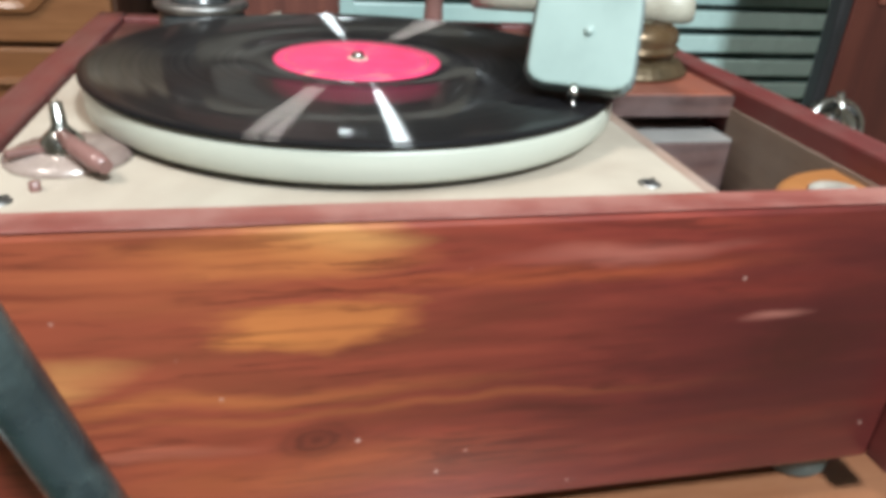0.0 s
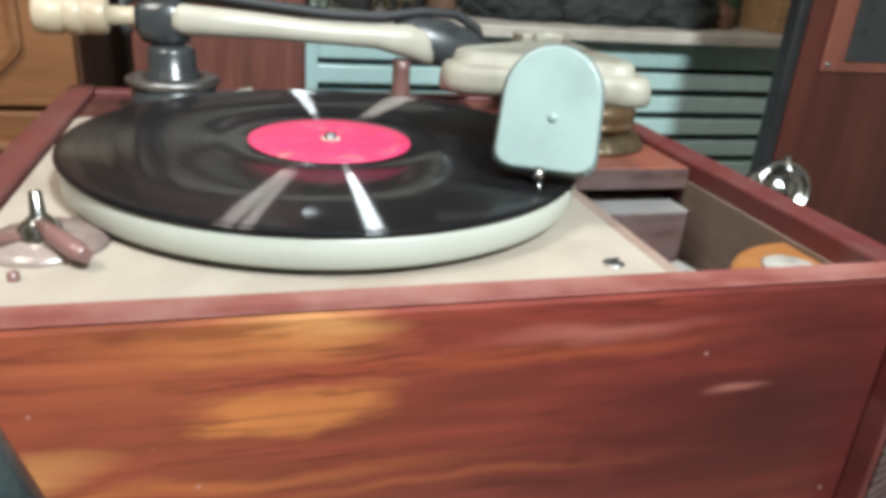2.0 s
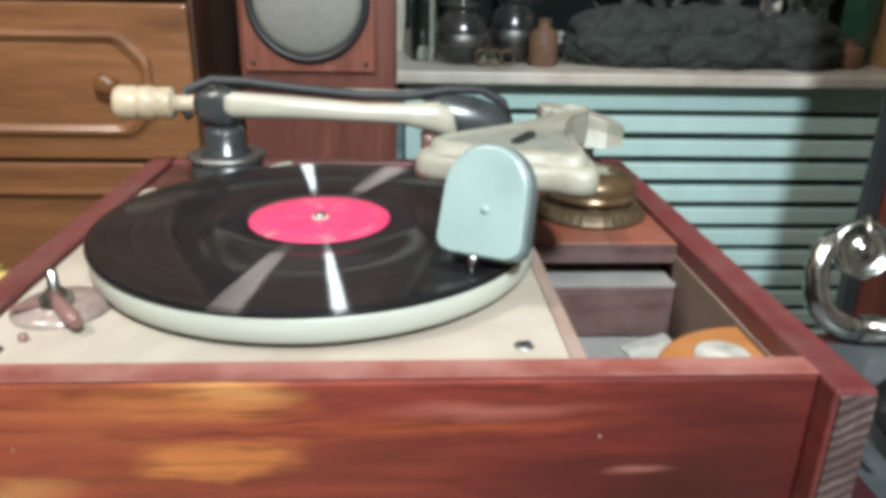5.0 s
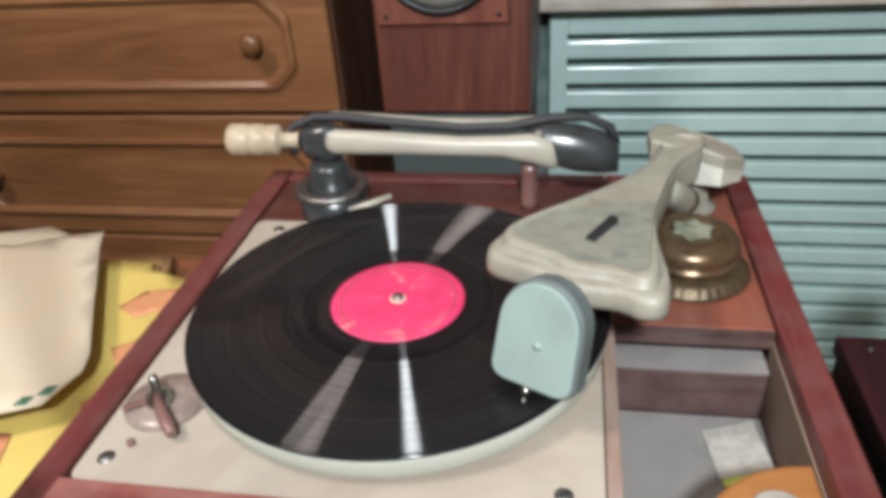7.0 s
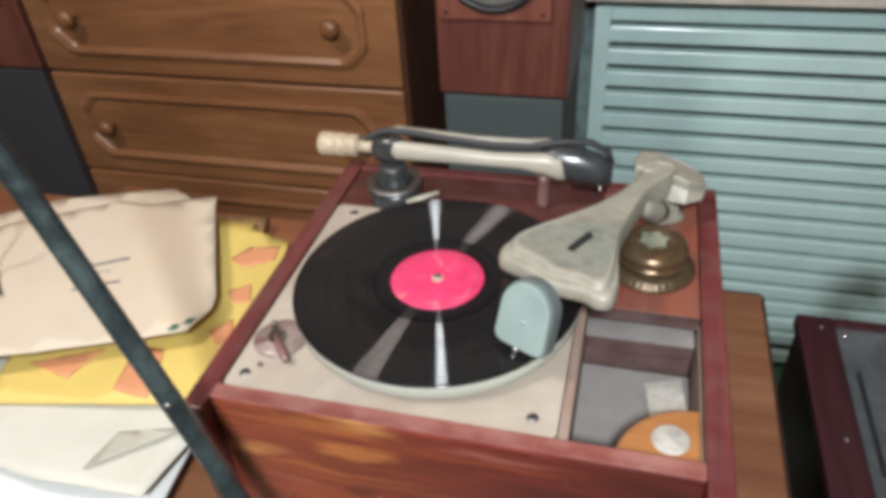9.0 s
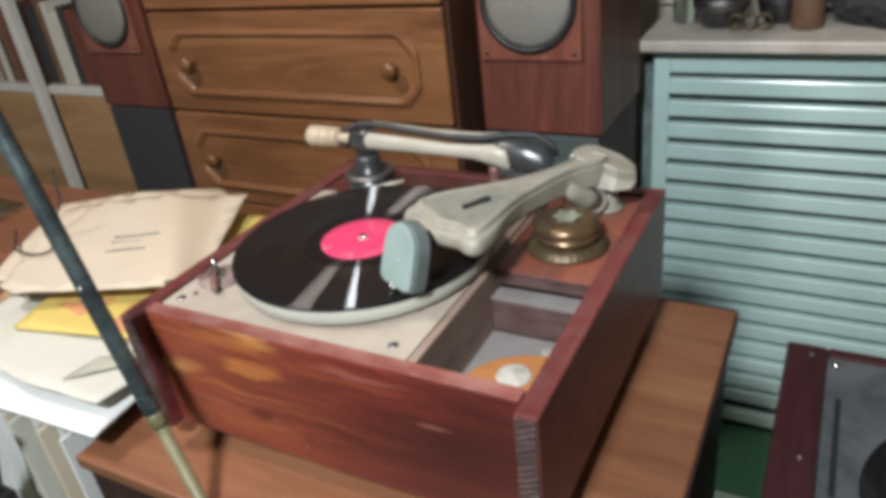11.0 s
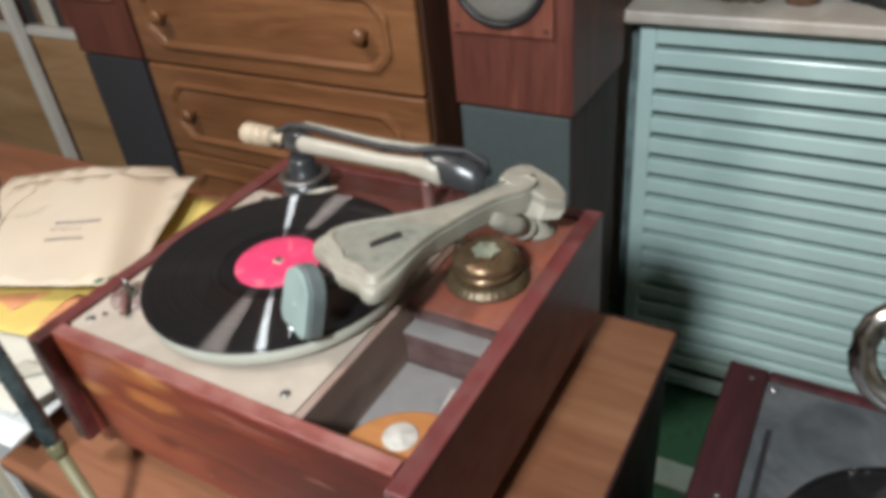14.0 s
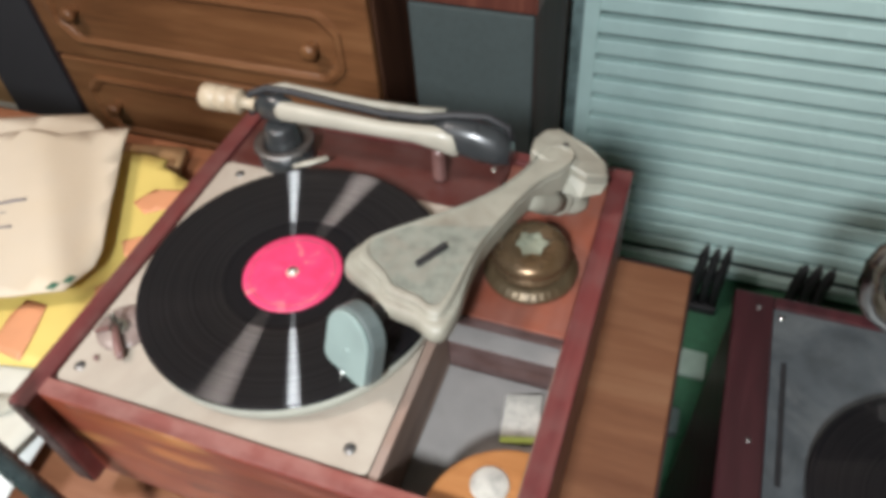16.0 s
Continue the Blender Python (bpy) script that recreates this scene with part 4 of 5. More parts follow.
# ---- front tonearm, hand-carved ----
old = thing("carved_tonearm", (0.186, 0.150, 0.0), "hand-carved ivory painted tonearm over the record edge", "tonearm")
OUT = [(0.0560, -0.0030), (0.0600, -0.0125), (0.0735, -0.0190), (0.0880, -0.0255), (0.0975, -0.0370), (0.1135, -0.0395), (0.1281, -0.0415), (0.1380, -0.0490), (0.1490, -0.0480), (0.1525, -0.0350), (0.1530, -0.0190), (0.1505, 0.0041), (0.1500, 0.0350), (0.1576, 0.0683), (0.1661, 0.1000), (0.1760, 0.1224), (0.1900, 0.1400), (0.1960, 0.1600), (0.1800, 0.1700), (0.1640, 0.1600), (0.1613, 0.1420), (0.1506, 0.1084), (0.1279, 0.0751), (0.0962, 0.0454), (0.0652, 0.0179), (0.0570, 0.0060)]


def shrunk(k, z, lift):
    """The arm's outline drawn in towards its spine by a share k, at height z."""
    out = []
    for x, y in OUT:
        t = min(1.0, max(0.0, (y + 0.03) / 0.19))
        sx, sy = 0.116 + 0.072 * t, 0.020 + 0.134 * t
        w = k * (1.15 if y < -0.01 else max(0.35, 1.15 - 20 * (y + 0.01)))
        out.append((x + (sx - x) * w, y + (sy - y) * w, z + lift * t))
    return smooth_loop(out, 2)


body = part("arm_body", loft([shrunk(k, z, lift) for k, z, lift in (
    (0.30, 0.0540, -0.018), (0.10, 0.0500, -0.018), (0.02, 0.0495, -0.017), (-0.005, 0.0510, -0.016), (-0.01, 0.0545, -0.012), (0.0, 0.0590, -0.010), (0.02, 0.0618, -0.010), (0.055, 0.0632, -0.010),
    (0.105, 0.0628, -0.010), (0.118, 0.0632, -0.010), (0.130, 0.0668, -0.010), (0.150, 0.0682, -0.010), (0.205, 0.0690, -0.010), (0.222, 0.0686, -0.010), (0.240, 0.0660, -0.010))]), M["oldarm"], old)
ia, ib = shrunk(0.235, 0.0652, -0.010), shrunk(0.250, 0.0668, -0.010)
part("inlay", loft([ia[:50] + ia[92:], ib[:50] + ib[92:]]), M["oldarm_dim"], body, "worn grey sunken top")
part("slot", prism([(0.1105, 0.0030), (0.1145, -0.0002), (0.1285, 0.0245), (0.1245, 0.0275)], 0.0630, 0.0678), M["black"], body, "black slot")
# faceted block at the pivot end, its top sloping down to the east
HEAD_TOP = [(0.157, 0.153, 0.0595), (0.156, 0.170, 0.0595), (0.162, 0.186, 0.058), (0.172, 0.192, 0.0565), (0.203, 0.180, 0.052), (0.219, 0.168, 0.0480), (0.223, 0.154, 0.0460), (0.207, 0.1445, 0.0510), (0.1865, 0.150, 0.0560), (0.172, 0.146, 0.0575)]
HEAD_LOW = [(0.160, 0.153), (0.160, 0.168), (0.165, 0.182), (0.174, 0.187), (0.203, 0.176), (0.217, 0.163), (0.220, 0.147), (0.205, 0.1375), (0.189, 0.1405), (0.174, 0.1420)]
HC = Vector((0.188, 0.165, 0))
head_rings = [[Vector((x, y, 0.0310)) for x, y in HEAD_LOW], [Vector((x, y, z - 0.0100)) for x, y, z in HEAD_TOP], [Vector((x, y, z - 0.0018)) for x, y, z in HEAD_TOP], [Vector((x + (HC.x - x) * 0.07, y + (HC.y - y) * 0.09, z)) for x, y, z in HEAD_TOP]]
head = part("pivot_head", loft(head_rings, smooth=False), M["oldarm"], old, "faceted ivory pivot block")
part("screw", lathe([(0.0024, -0.001), (0.0024, 0.0010), (0.0, 0.0012)], 12, pose(0.1830, 0.1715, 0.0556, 0, 12, 0), False), M["black"], head)
part("pivot_post", lathe([(0.0165, 0.0), (0.0170, 0.004), (0.0110, 0.007), (0.0100, 0.032), (0.0, 0.032)], 24, Matrix.Translation((0.192, 0.162, 0))), M["oldarm"], old)
part("pivot_bracket", tube([(0.1660, 0.1100, 0.0430), (0.1700, 0.1210, 0.0340), (0.1755, 0.1330, 0.0230), (0.1830, 0.1460, 0.0150)], [0.0070, 0.0100, 0.0120, 0.0120], 16), M["oldarm"], old, "curved ivory bracket")
part("pivot_disc", lathe([(0.0, 0.0), (0.0105, 0.0), (0.0130, 0.0015), (0.0135, 0.0050), (0.0125, 0.0105), (0.0105, 0.0120), (0.0, 0.0115)], 28, along((0.1820, 0.1500, 0.0125), (0.1930, 0.1240, 0.0260))), M["oldarm"], old, "ivory pivot disc")
part("set_screw", lathe([(0.0, 0.0), (0.0030, 0.0005), (0.0042, 0.003), (0.0030, 0.0065), (0.0, 0.0075)], 14, along((0.1545, 0.075, 0.034), (0.149, 0.060, 0.034))), M["chrome"], old, "chrome set screw")

# pickup head hanging from the arm
d_pts = [(-0.0232, 0.004), (-0.0222, 0.0005), (-0.0195, -0.0022), (-0.0150, -0.0035), (0.0150, -0.0035), (0.0195, -0.0022), (0.0222, 0.0005), (0.0232, 0.004)]
d_pts += [(0.0225 * math.cos(radians(a)), 0.030 + 0.0235 * math.sin(radians(a))) for a in range(0, 181, 12)]
PH = Matrix.Translation((0.0845, -0.0760, 0.0300)) @ Matrix.Rotation(radians(-26), 4, "Z") @ Matrix.Rotation(radians(72), 4, "X")
pick = part("pickup_case", prism(d_pts, -0.0150, -0.0015, 0.0018, PH), M["pickup_side"], old, "dark grey D-shaped pickup case")
part("face_plate", prism([(x * 0.94, 0.025 + (y - 0.025) * 0.94) for x, y in d_pts], -0.0016, 0.0022, 0.0012, PH), M["pickup"], pick, "grey-green hammered face plate")
part("face_screw", lathe([(0.0022, 0.002), (0.0020, 0.0030), (0.0, 0.0033)], 14, PH @ Matrix.Translation((0.0015, 0.021, 0)), False), M["pickup"], pick)
part("needle_chuck", tube([PH @ Vector((-0.001, -0.001, 0.0)), PH @ Vector((-0.0012, -0.0065, 0.0015))], [0.0026, 0.0022], 12), M["chrome"], pick, "chrome needle chuck")
part("needle", tube([PH @ Vector((-0.0012, -0.006, 0.0015)), (0.0815, -0.0830, 0.0213)], [0.0008, 0.0003], 8), M["chrome"], pick)
part("neck", tube([(0.0895, -0.0600, 0.052), (0.0950, -0.045, 0.053), (0.1010, -0.028, 0.054)], [0.0060, 0.0065, 0.0080], 16), M["black"], old)

# ---- brass pot ----
pot = thing("brass_knob", (0.1790, 0.0765, 0.0), "turned old brass knob with a star-shaped worn top", "brass knob")
PM = Matrix.Translation((0.1790, 0.0765, 0))
flutes = [[Vector((0.1790 + r * (1 + k * (1 if i % 4 < 2 else -1)) * math.cos(2 * math.pi * i / 144), 0.0765 + r * (1 + k * (1 if i % 4 < 2 else -1)) * math.sin(2 * math.pi * i / 144), z)) for i in range(144)] for r, k, z in ((0.0375, 0.0, 0.0), (0.0388, 0.002, 0.0012), (0.0388, 0.003, 0.0030), (0.0370, 0.006, 0.0042), (0.0352, 0.008, 0.0070), (0.0322, 0.005, 0.0088), (0.0290, 0.0, 0.0092))]
part("base_ring", loft(flutes), M["brassdark"], pot, "tarnished fluted base ring")
part("body", lathe([(0.0290, 0.0090), (0.0262, 0.0098), (0.0262, 0.0122), (0.0305, 0.0130), (0.0318, 0.0142), (0.0318, 0.0160), (0.0300, 0.0172), (0.0296, 0.0180), (0.0308, 0.0200), (0.0306, 0.0238), (0.0285, 0.0275), (0.0240, 0.0300), (0.0170, 0.0308), (0.0155, 0.0300), (0.0, 0.0300)], 56, PM), M["brass"], pot)
star = [(r * math.cos(math.pi * i / 6 + 0.3), r * math.sin(math.pi * i / 6 + 0.3)) for i, r in enumerate((0.0145, 0.0105, 0.0138, 0.0098, 0.0142, 0.0108, 0.0128, 0.0100, 0.0145, 0.0098, 0.0136, 0.0104))]
part("star", prism(star, 0.0298, 0.0314, 0.0004, PM), M["star"], pot, "worn whitish star inlay")

# paper card in the tray
CM = Matrix.Translation((0.1890, -0.048, -0.0592)) @ Matrix.Rotation(radians(-14), 4, "Y") @ Matrix.Rotation(radians(8), 4, "Z")
card = thing("card", (0.198, -0.03, -0.060), "crumpled white card with lime edge leaning in the tray", "card")
part("sheet", block(0.0, 0.030, 0.0, 0.038, 0.0, 0.0014, 0.0004, 1, CM), M["foil"], card)
part("printed_edge", block(0.001, 0.029, -0.0050, -0.0002, 0.0, 0.0012, m=CM), M["lime"], card, "lime printed edge")

# ---- record cabinet with sleeves ----
rc = thing("record_cabinet", (-0.70, 0.03, FLOOR), "red-brown open cabinet holding upright record sleeves", "cabinet")
RX0, RX1, RT = -1.22, -0.2480, -0.128
part("top_board", block(RX0, RX1 - 0.001, -0.150, 0.262, RT - 0.018, RT, 0.002), M["desk"], rc)
part("side_panel", block(RX1 - 0.016, RX1 - 0.001, -0.145, 0.26, FLOOR, RT - 0.0185, 0.001), M["table_dark"], rc)
part("side_panel", block(RX0, RX0 + 0.016, -0.145, 0.26, FLOOR, RT - 0.0185, 0.001), M["desk"], rc)
part("back_panel", block(RX0 + 0.017, RX1 - 0.017, 0.25, 0.26, FLOOR, RT - 0.0185), M["table_dark"], rc)
part("shelf", block(RX0 + 0.017, RX1 - 0.017, -0.20, 0.249, -0.343, -0.325, 0.001), M["raw"], rc)
random.seed(11)
x = -0.735
sleeve_cols = ["paper2", "white", "white", "paper", "paper2", "white"]
while x < -0.272:
    w = random.uniform(0.0035, 0.008)
    lean = random.uniform(-1.6, 1.6)
    y0 = -0.195 + random.uniform(-0.012, 0.010)
    m = Matrix.Translation((x, y0, -0.3245)) @ Matrix.Rotation(radians(lean), 4, "Y")
    solid("record_sleeve", block(0, w, 0, 0.178, 0.0012, 0.176 - random.uniform(0, 0.006), 0.0010, 1, m), M[random.choice(sleeve_cols)], "worn pale record sleeve standing upright in the cabinet", "record sleeve", "upright record sleeves")
    x += w + random.uniform(0.004, 0.009)

# crumpled cardboard standing below the sleeves
def crumpled_board(x0, x1, y, z0, z1):
    nx, nz = 36, 30
    bm = bmesh.new()
    faces = []
    for back in (0.0, 0.004):
        rows = []
        for j in range(nz + 1):
            row = []
            for i in range(nx + 1):
                x, z = x0 + (x1 - x0) * i / nx, z0 + (z1 - z0) * j / nz
                d = 0.016 * noise.noise(Vector((x * 7, z * 7, 2.0))) + 0.007 * abs(noise.noise(Vector((x * 19, z * 15, 5.0))))
                row.append(bm.verts.new((x, y + d + back, z)))
            rows.append(row)
        faces.append(rows)
        for j in range(nz):
            for i in range(nx):
                q = (rows[j][i], rows[j][i + 1], rows[j + 1][i + 1], rows[j + 1][i])
                bm.faces.new(q if back == 0.0 else q[::-1])
    f, b = faces
    rim = [(0, i) for i in range(nx + 1)] + [(j, nx) for j in range(1, nz + 1)] + [(nz, i) for i in range(nx - 1, -1, -1)] + [(j, 0) for j in range(nz - 1, 0, -1)]
    for (j0, i0), (j1, i1) in zip(rim, rim[1:] + rim[:1]):
        bm.faces.new((f[j1][i1], f[j0][i0], b[j0][i0], b[j1][i1]))
    return bm


solid("cardboard_sheet", crumpled_board(-1.10, -0.262, -0.222, FLOOR, -0.335), M["kraft"], "crumpled beige cardboard standing below the record sleeves", "cardboard")

# loose sleeves piled on the cabinet
pile = "loose sleeves on the cabinet"
solid("white_sleeve", sheet([(-0.206, -0.205), (-0.470, -0.215), (-0.520, 0.060), (-0.235, 0.080)], -0.1220, 0.004, 0.004, 1), M["white"], "white record sleeve lying under the others", "record sleeve", pile)
solid("thick_sleeve", sheet([(-0.235, -0.060), (-0.540, -0.120), (-0.600, 0.180), (-0.300, 0.235)], -0.1080, 0.012, 0.003, 2), M["tan"], "tan cardboard sleeve in the pile", "record sleeve", pile)
psl = thing("paper_sleeve", (-0.36, -0.09, -0.102), "crumpled grey-white paper sleeve with a folded flap", "paper sleeve", pile)
part("sleeve", sheet([(-0.204, -0.125), (-0.214, -0.185), (-0.330, -0.190), (-0.480, -0.170), (-0.520, -0.040), (-0.400, 0.020), (-0.240, -0.010)], -0.1000, 0.002, 0.008, 3), M["paper2"], psl)
part("flap", sheet([(-0.212, -0.115), (-0.270, -0.132), (-0.278, -0.174), (-0.243, -0.143)], -0.0930, 0.0012, 0.003, 7, 6), M["paper3"], psl, "folded grey flap")
yel = thing("yellow_sleeve", (-0.340, 0.02, -0.088), "yellow and orange printed record sleeve under papers", "record sleeve", pile)
YZ = -0.0885
part("sleeve", sheet([(-0.343, 0.192), (-0.290, 0.190), (-0.288, 0.178), (-0.232, 0.160), (-0.185, -0.085), (-0.420, -0.130), (-0.500, 0.130)], YZ, 0.0035, 0.003, 4), M["yellow"], yel)


def print_patch(pts):
    part("printed_shape", sheet(pts, YZ + 0.0012, 0.0008, 0.003, 4, 6), M["orange"], yel, "orange printed shape")


print_patch([(-0.286, 0.116), (-0.274, 0.141), (-0.238, 0.150), (-0.233, 0.124), (-0.263, 0.104)])
print_patch([(-0.410, -0.077), (-0.342, -0.045), (-0.350, -0.065), (-0.357, -0.088)])
print_patch([(-0.309, -0.055), (-0.306, -0.034), (-0.281, -0.034), (-0.270, -0.066), (-0.262, -0.096), (-0.302, -0.092)])
print_patch([(-0.249, -0.001), (-0.233, 0.022), (-0.222, -0.007), (-0.233, -0.018)])
print_patch([(-0.262, 0.062), (-0.240, 0.078), (-0.228, 0.052), (-0.246, 0.044)])
solid("under_sleeve", sheet([(-0.418, 0.222), (-0.385, 0.205), (-0.300, 0.020), (-0.520, -0.090), (-0.640, 0.110), (-0.560, 0.175)], -0.0720, 0.002, 0.007, 5), M["paper"], "old cream paper sleeve beneath another", "paper sleeve", pile)
top = thing("cream_sleeve", (-0.410, 0.05, -0.062), "old cream paper record sleeve with torn corner and faint print", "paper sleeve", pile)
TZ, TS = -0.0640, 6
part("sleeve", sheet([(-0.347, 0.207), (-0.330, 0.170), (-0.252, 0.030), (-0.246, 0.010), (-0.256, -0.025), (-0.300, -0.046), (-0.440, -0.104), (-0.475, -0.100), (-0.590, 0.085), (-0.580, 0.100), (-0.460, 0.170), (-0.420, 0.172)], TZ, 0.0022, 0.006, TS), M["paper"], top)
for a, b, w in (((-0.4346, 0.0394), (-0.3818, 0.0689), 0.0022), ((-0.4113, 0.0062), (-0.3674, 0.0300), 0.0018), ((-0.425, 0.026), (-0.390, 0.046), 0.0009)):
    a, b = Vector(a), Vector(b)
    n = (b - a).normalized()
    n = Vector((-n.y, n.x)) * w
    part("printed_line", sheet([a + n, a - n, b - n, b + n], TZ + 0.0005, 0.0004, 0.006, TS, 4), M["ink"], top, "faint grey printed line")
for a in ((-0.2690, -0.0235), (-0.2585, -0.0120)):
    part("printed_mark", sheet([(a[0] - 0.005, a[1] - 0.006), (a[0] + 0.004, a[1] - 0.004), (a[0] + 0.005, a[1] + 0.005), (a[0] - 0.003, a[1] + 0.003)], TZ + 0.0005, 0.0004, 0.006, TS, 3), M["greenink"], top, "dark green printed mark")
solid("wire", tube([(-0.505, 0.036, 0.033), (-0.507, 0.034, 0.012), (-0.500, 0.028, -0.008), (-0.512, 0.022, -0.030), (-0.516, 0.017, -0.0535), (-0.498, -0.004, -0.0545), (-0.480, -0.020, -0.0550), (-0.484, -0.030, -0.0555), (-0.500, -0.036, -0.0560), (-0.535, -0.034, -0.0565), (-0.600, 0.010, -0.058)], 0.0016, 8), M["rubber"], "thin black wire looped over the sleeves", "wire")
solid("cd_case", block(-0.93, -0.845, 0.085, 0.17, RT + 0.0005, RT + 0.011, 0.002), M["glass"], "clear plastic disc case on the cabinet", "case")
solid("red_lid", lathe([(0.0, 0.0), (0.028, 0.0), (0.030, 0.004), (0.028, 0.012), (0.0, 0.013)], 24, Matrix.Translation((-0.825, 0.052, RT))), M["label"], "red plastic lid on the cabinet", "lid")

# ---- leaning stand pole ----
PB, PD = Vector((-0.0822, -0.2120, -0.0570)), Vector((-0.3215, 0.066, 0.9446)).normalized()


def on_pole(s):
    return PB + PD * s


stand = thing("stand_pole", tuple(on_pole((FLOOR - PB.z) / PD.z)), "leaning black enamelled stand pole with olive brass tube", "stand")
part("upper_tube", tube([on_pole(0.004), on_pole(0.02), on_pole(0.3), on_pole(0.85)], [0.0076, 0.0075, 0.0073, 0.0071], 24), M["pole"], stand, "chipped black-blue enamelled tube")
part("collar", tube([on_pole(-0.004), on_pole(0.0), on_pole(0.008), on_pole(0.010)], [0.0056, 0.0077, 0.0078, 0.0077], 24), M["olive"], stand)
part("lower_tube", tube([on_pole((FLOOR + 0.002 - PB.z) / PD.z), on_pole(-0.4), on_pole(-0.002)], 0.0055, 20), M["olive"], stand, "olive brass inner tube")
part("rivet", lathe([(0.003, 0.0), (0.002, 0.0012), (0.0, 0.0015)], 10, along(on_pole(0.13) + Vector((0.003, -0.0069, 0)), on_pole(0.13) + Vector((0.3, -0.9, 0))), False), M["steel"], stand)
RA, RB = Vector((-0.300, -0.236, -0.062)), Vector((-0.376, -0.240, -0.226))
RD = (RB - RA).normalized()
second = thing("stand_pole", tuple(RA + RD * ((FLOOR - RA.z) / RD.z)), "thin black stand pole with a brown lower rod", "stand")
part("upper_tube", tube([RA + RD * 0.075, RA + RD * 0.12, RB], 0.0070, 18), M["pole"], second, "black enamelled tube")
part("lower_tube", tube([RB - RD * 0.01, RB + RD * 0.2, RA + RD * ((FLOOR + 0.002 - RA.z) / RD.z)], 0.0045, 14), M["olive"], second, "brown lower rod")
part("clamp", block(-0.010, 0.026, -0.009, 0.009, -0.008, 0.008, 0.002, m=Matrix.Translation(RB + RD * 0.004)), M["black"], second, "black clamp with a wing screw")


# ---- gramophone ----
GX0, GX1, GY0, GY1, GZ = 0.372, 0.835, -0.170, 0.293, -0.214
gram = thing("gramophone", ((GX0 + GX1) / 2, 0.06, FLOOR), "dark mahogany gramophone with grey deck and chrome arm", "gramophone")
part("case", block(GX0 + 0.004, GX1 - 0.004, GY0 + 0.004, GY1 - 0.004, FLOOR, GZ - 0.022, 0.003), M["gram"], gram)
for x0, x1, y0, y1 in ((GX0, GX0 + 0.043, GY0, GY1), (GX1 - 0.043, GX1, GY0, GY1), (GX0 + 0.0432, GX1 - 0.0432, GY0, GY0 + 0.02), (GX0 + 0.0432, GX1 - 0.0432, GY1 - 0.016, GY1)):
    part("rim", block(x0, x1, y0, y1, GZ - 0.0215, GZ, 0.003), M["gram"], gram)
for k in range(5):
    part("moulding", block(GX0 - 0.004, GX0 + 0.0035, GY0 + 0.01 + 0.030 * k, GY0 + 0.022 + 0.030 * k, FLOOR, GZ - 0.030, 0.002), M["gram"], gram)
gdeck = part("deck", block(GX0 + 0.0434, GX1 - 0.0434, GY0 + 0.0205, GY1 - 0.0165, GZ - 0.021, GZ - 0.0035), M["felt"], gram, "scuffed grey painted deck")
part("groove", block(0.4255, 0.4315, 0.060, 0.205, GZ - 0.0036, GZ - 0.0026, 0.0004), M["black"], gdeck, "dark groove")
for sx, sy in ((0.424, 0.266), (0.424, -0.14), (0.78, 0.266)):
    part("screw", lathe([(0.0, 0.0018), (0.003, 0.0014), (0.004, 0.0)], 12, Matrix.Translation((sx, sy, GZ - 0.0036)), False), M["chrome"], gdeck)
for sy in (0.272, 0.10, -0.05):
    part("screw", lathe([(0.0, 0.0012), (0.0022, 0.001), (0.003, 0.0)], 10, Matrix.Translation((GX0 + 0.027, sy, GZ - 0.0002)), False), M["steel"], gram)
GP = Matrix.Translation((0.578, 0.062, GZ))
gpl = part("turntable", lathe([(0.0, 0.0), (0.126, 0.0), (0.128, 0.003), (0.128, 0.013), (0.126, 0.015), (0.0, 0.015)], 72, GP), M["steel"], gram)
grec = thing("record", (0.578, 0.062, GZ + 0.0152), "dark record lying on the gramophone turntable", "record")
part("disc", lathe([(0.0, 0.0153), (0.129, 0.0153), (0.130, 0.0165), (0.128, 0.0178), (0.052, 0.0174), (0.0, 0.0174)], 96, GP), M["vinyl2"], grec)
part("label", lathe([(0.0, 0.0181), (0.040, 0.0180), (0.0405, 0.0176)], 48, GP, False), M["orangewood"], grec, "orange paper label")
neck_pts = [(0.549, 0.306, -0.112), (0.538, 0.308, -0.106), (0.524, 0.306, -0.104), (0.510, 0.302, -0.109), (0.500, 0.298, -0.121), (0.4955, 0.294, -0.138), (0.4955, 0.290, -0.157), (0.500, 0.286, -0.174), (0.511, 0.281, -0.188), (0.527, 0.277, -0.196), (0.545, 0.274, -0.199)]
part("gooseneck", tube(neck_pts, [0.0115, 0.012, 0.0125, 0.013, 0.0133, 0.0136, 0.0138, 0.014, 0.0142, 0.0145, 0.0147], 18), M["chrome"], gram, "chrome gooseneck tube")
part("arm_tube", tube([(0.543, 0.2745, -0.199), (0.575, 0.270, -0.197), (0.605, 0.262, -0.196), (0.66, 0.250, -0.193), (0.74, 0.240, -0.188)], [0.0147, 0.0155, 0.0165, 0.018, 0.02], 16), M["chrome"], gram, "tapered chrome arm")
part("arm_foot", lathe([(0.018, -0.2165), (0.018, -0.212), (0.012, -0.209), (0.010, -0.196)], 20, Matrix.Translation((0.72, 0.243, 0))), M["chrome"], gram)
SB = along((0.537, 0.290, -0.112), (0.44, -0.30, GZ + 0.28))
sbx = part("sound_box", lathe([(0.0, -0.010), (0.026, -0.010), (0.031, -0.007), (0.0325, 0.0), (0.031, 0.006), (0.027, 0.008), (0.026, 0.004), (0.010, 0.0045), (0.006, 0.008), (0.0, 0.009)], 40, SB), M["chrome"], gram, "round chrome sound box")
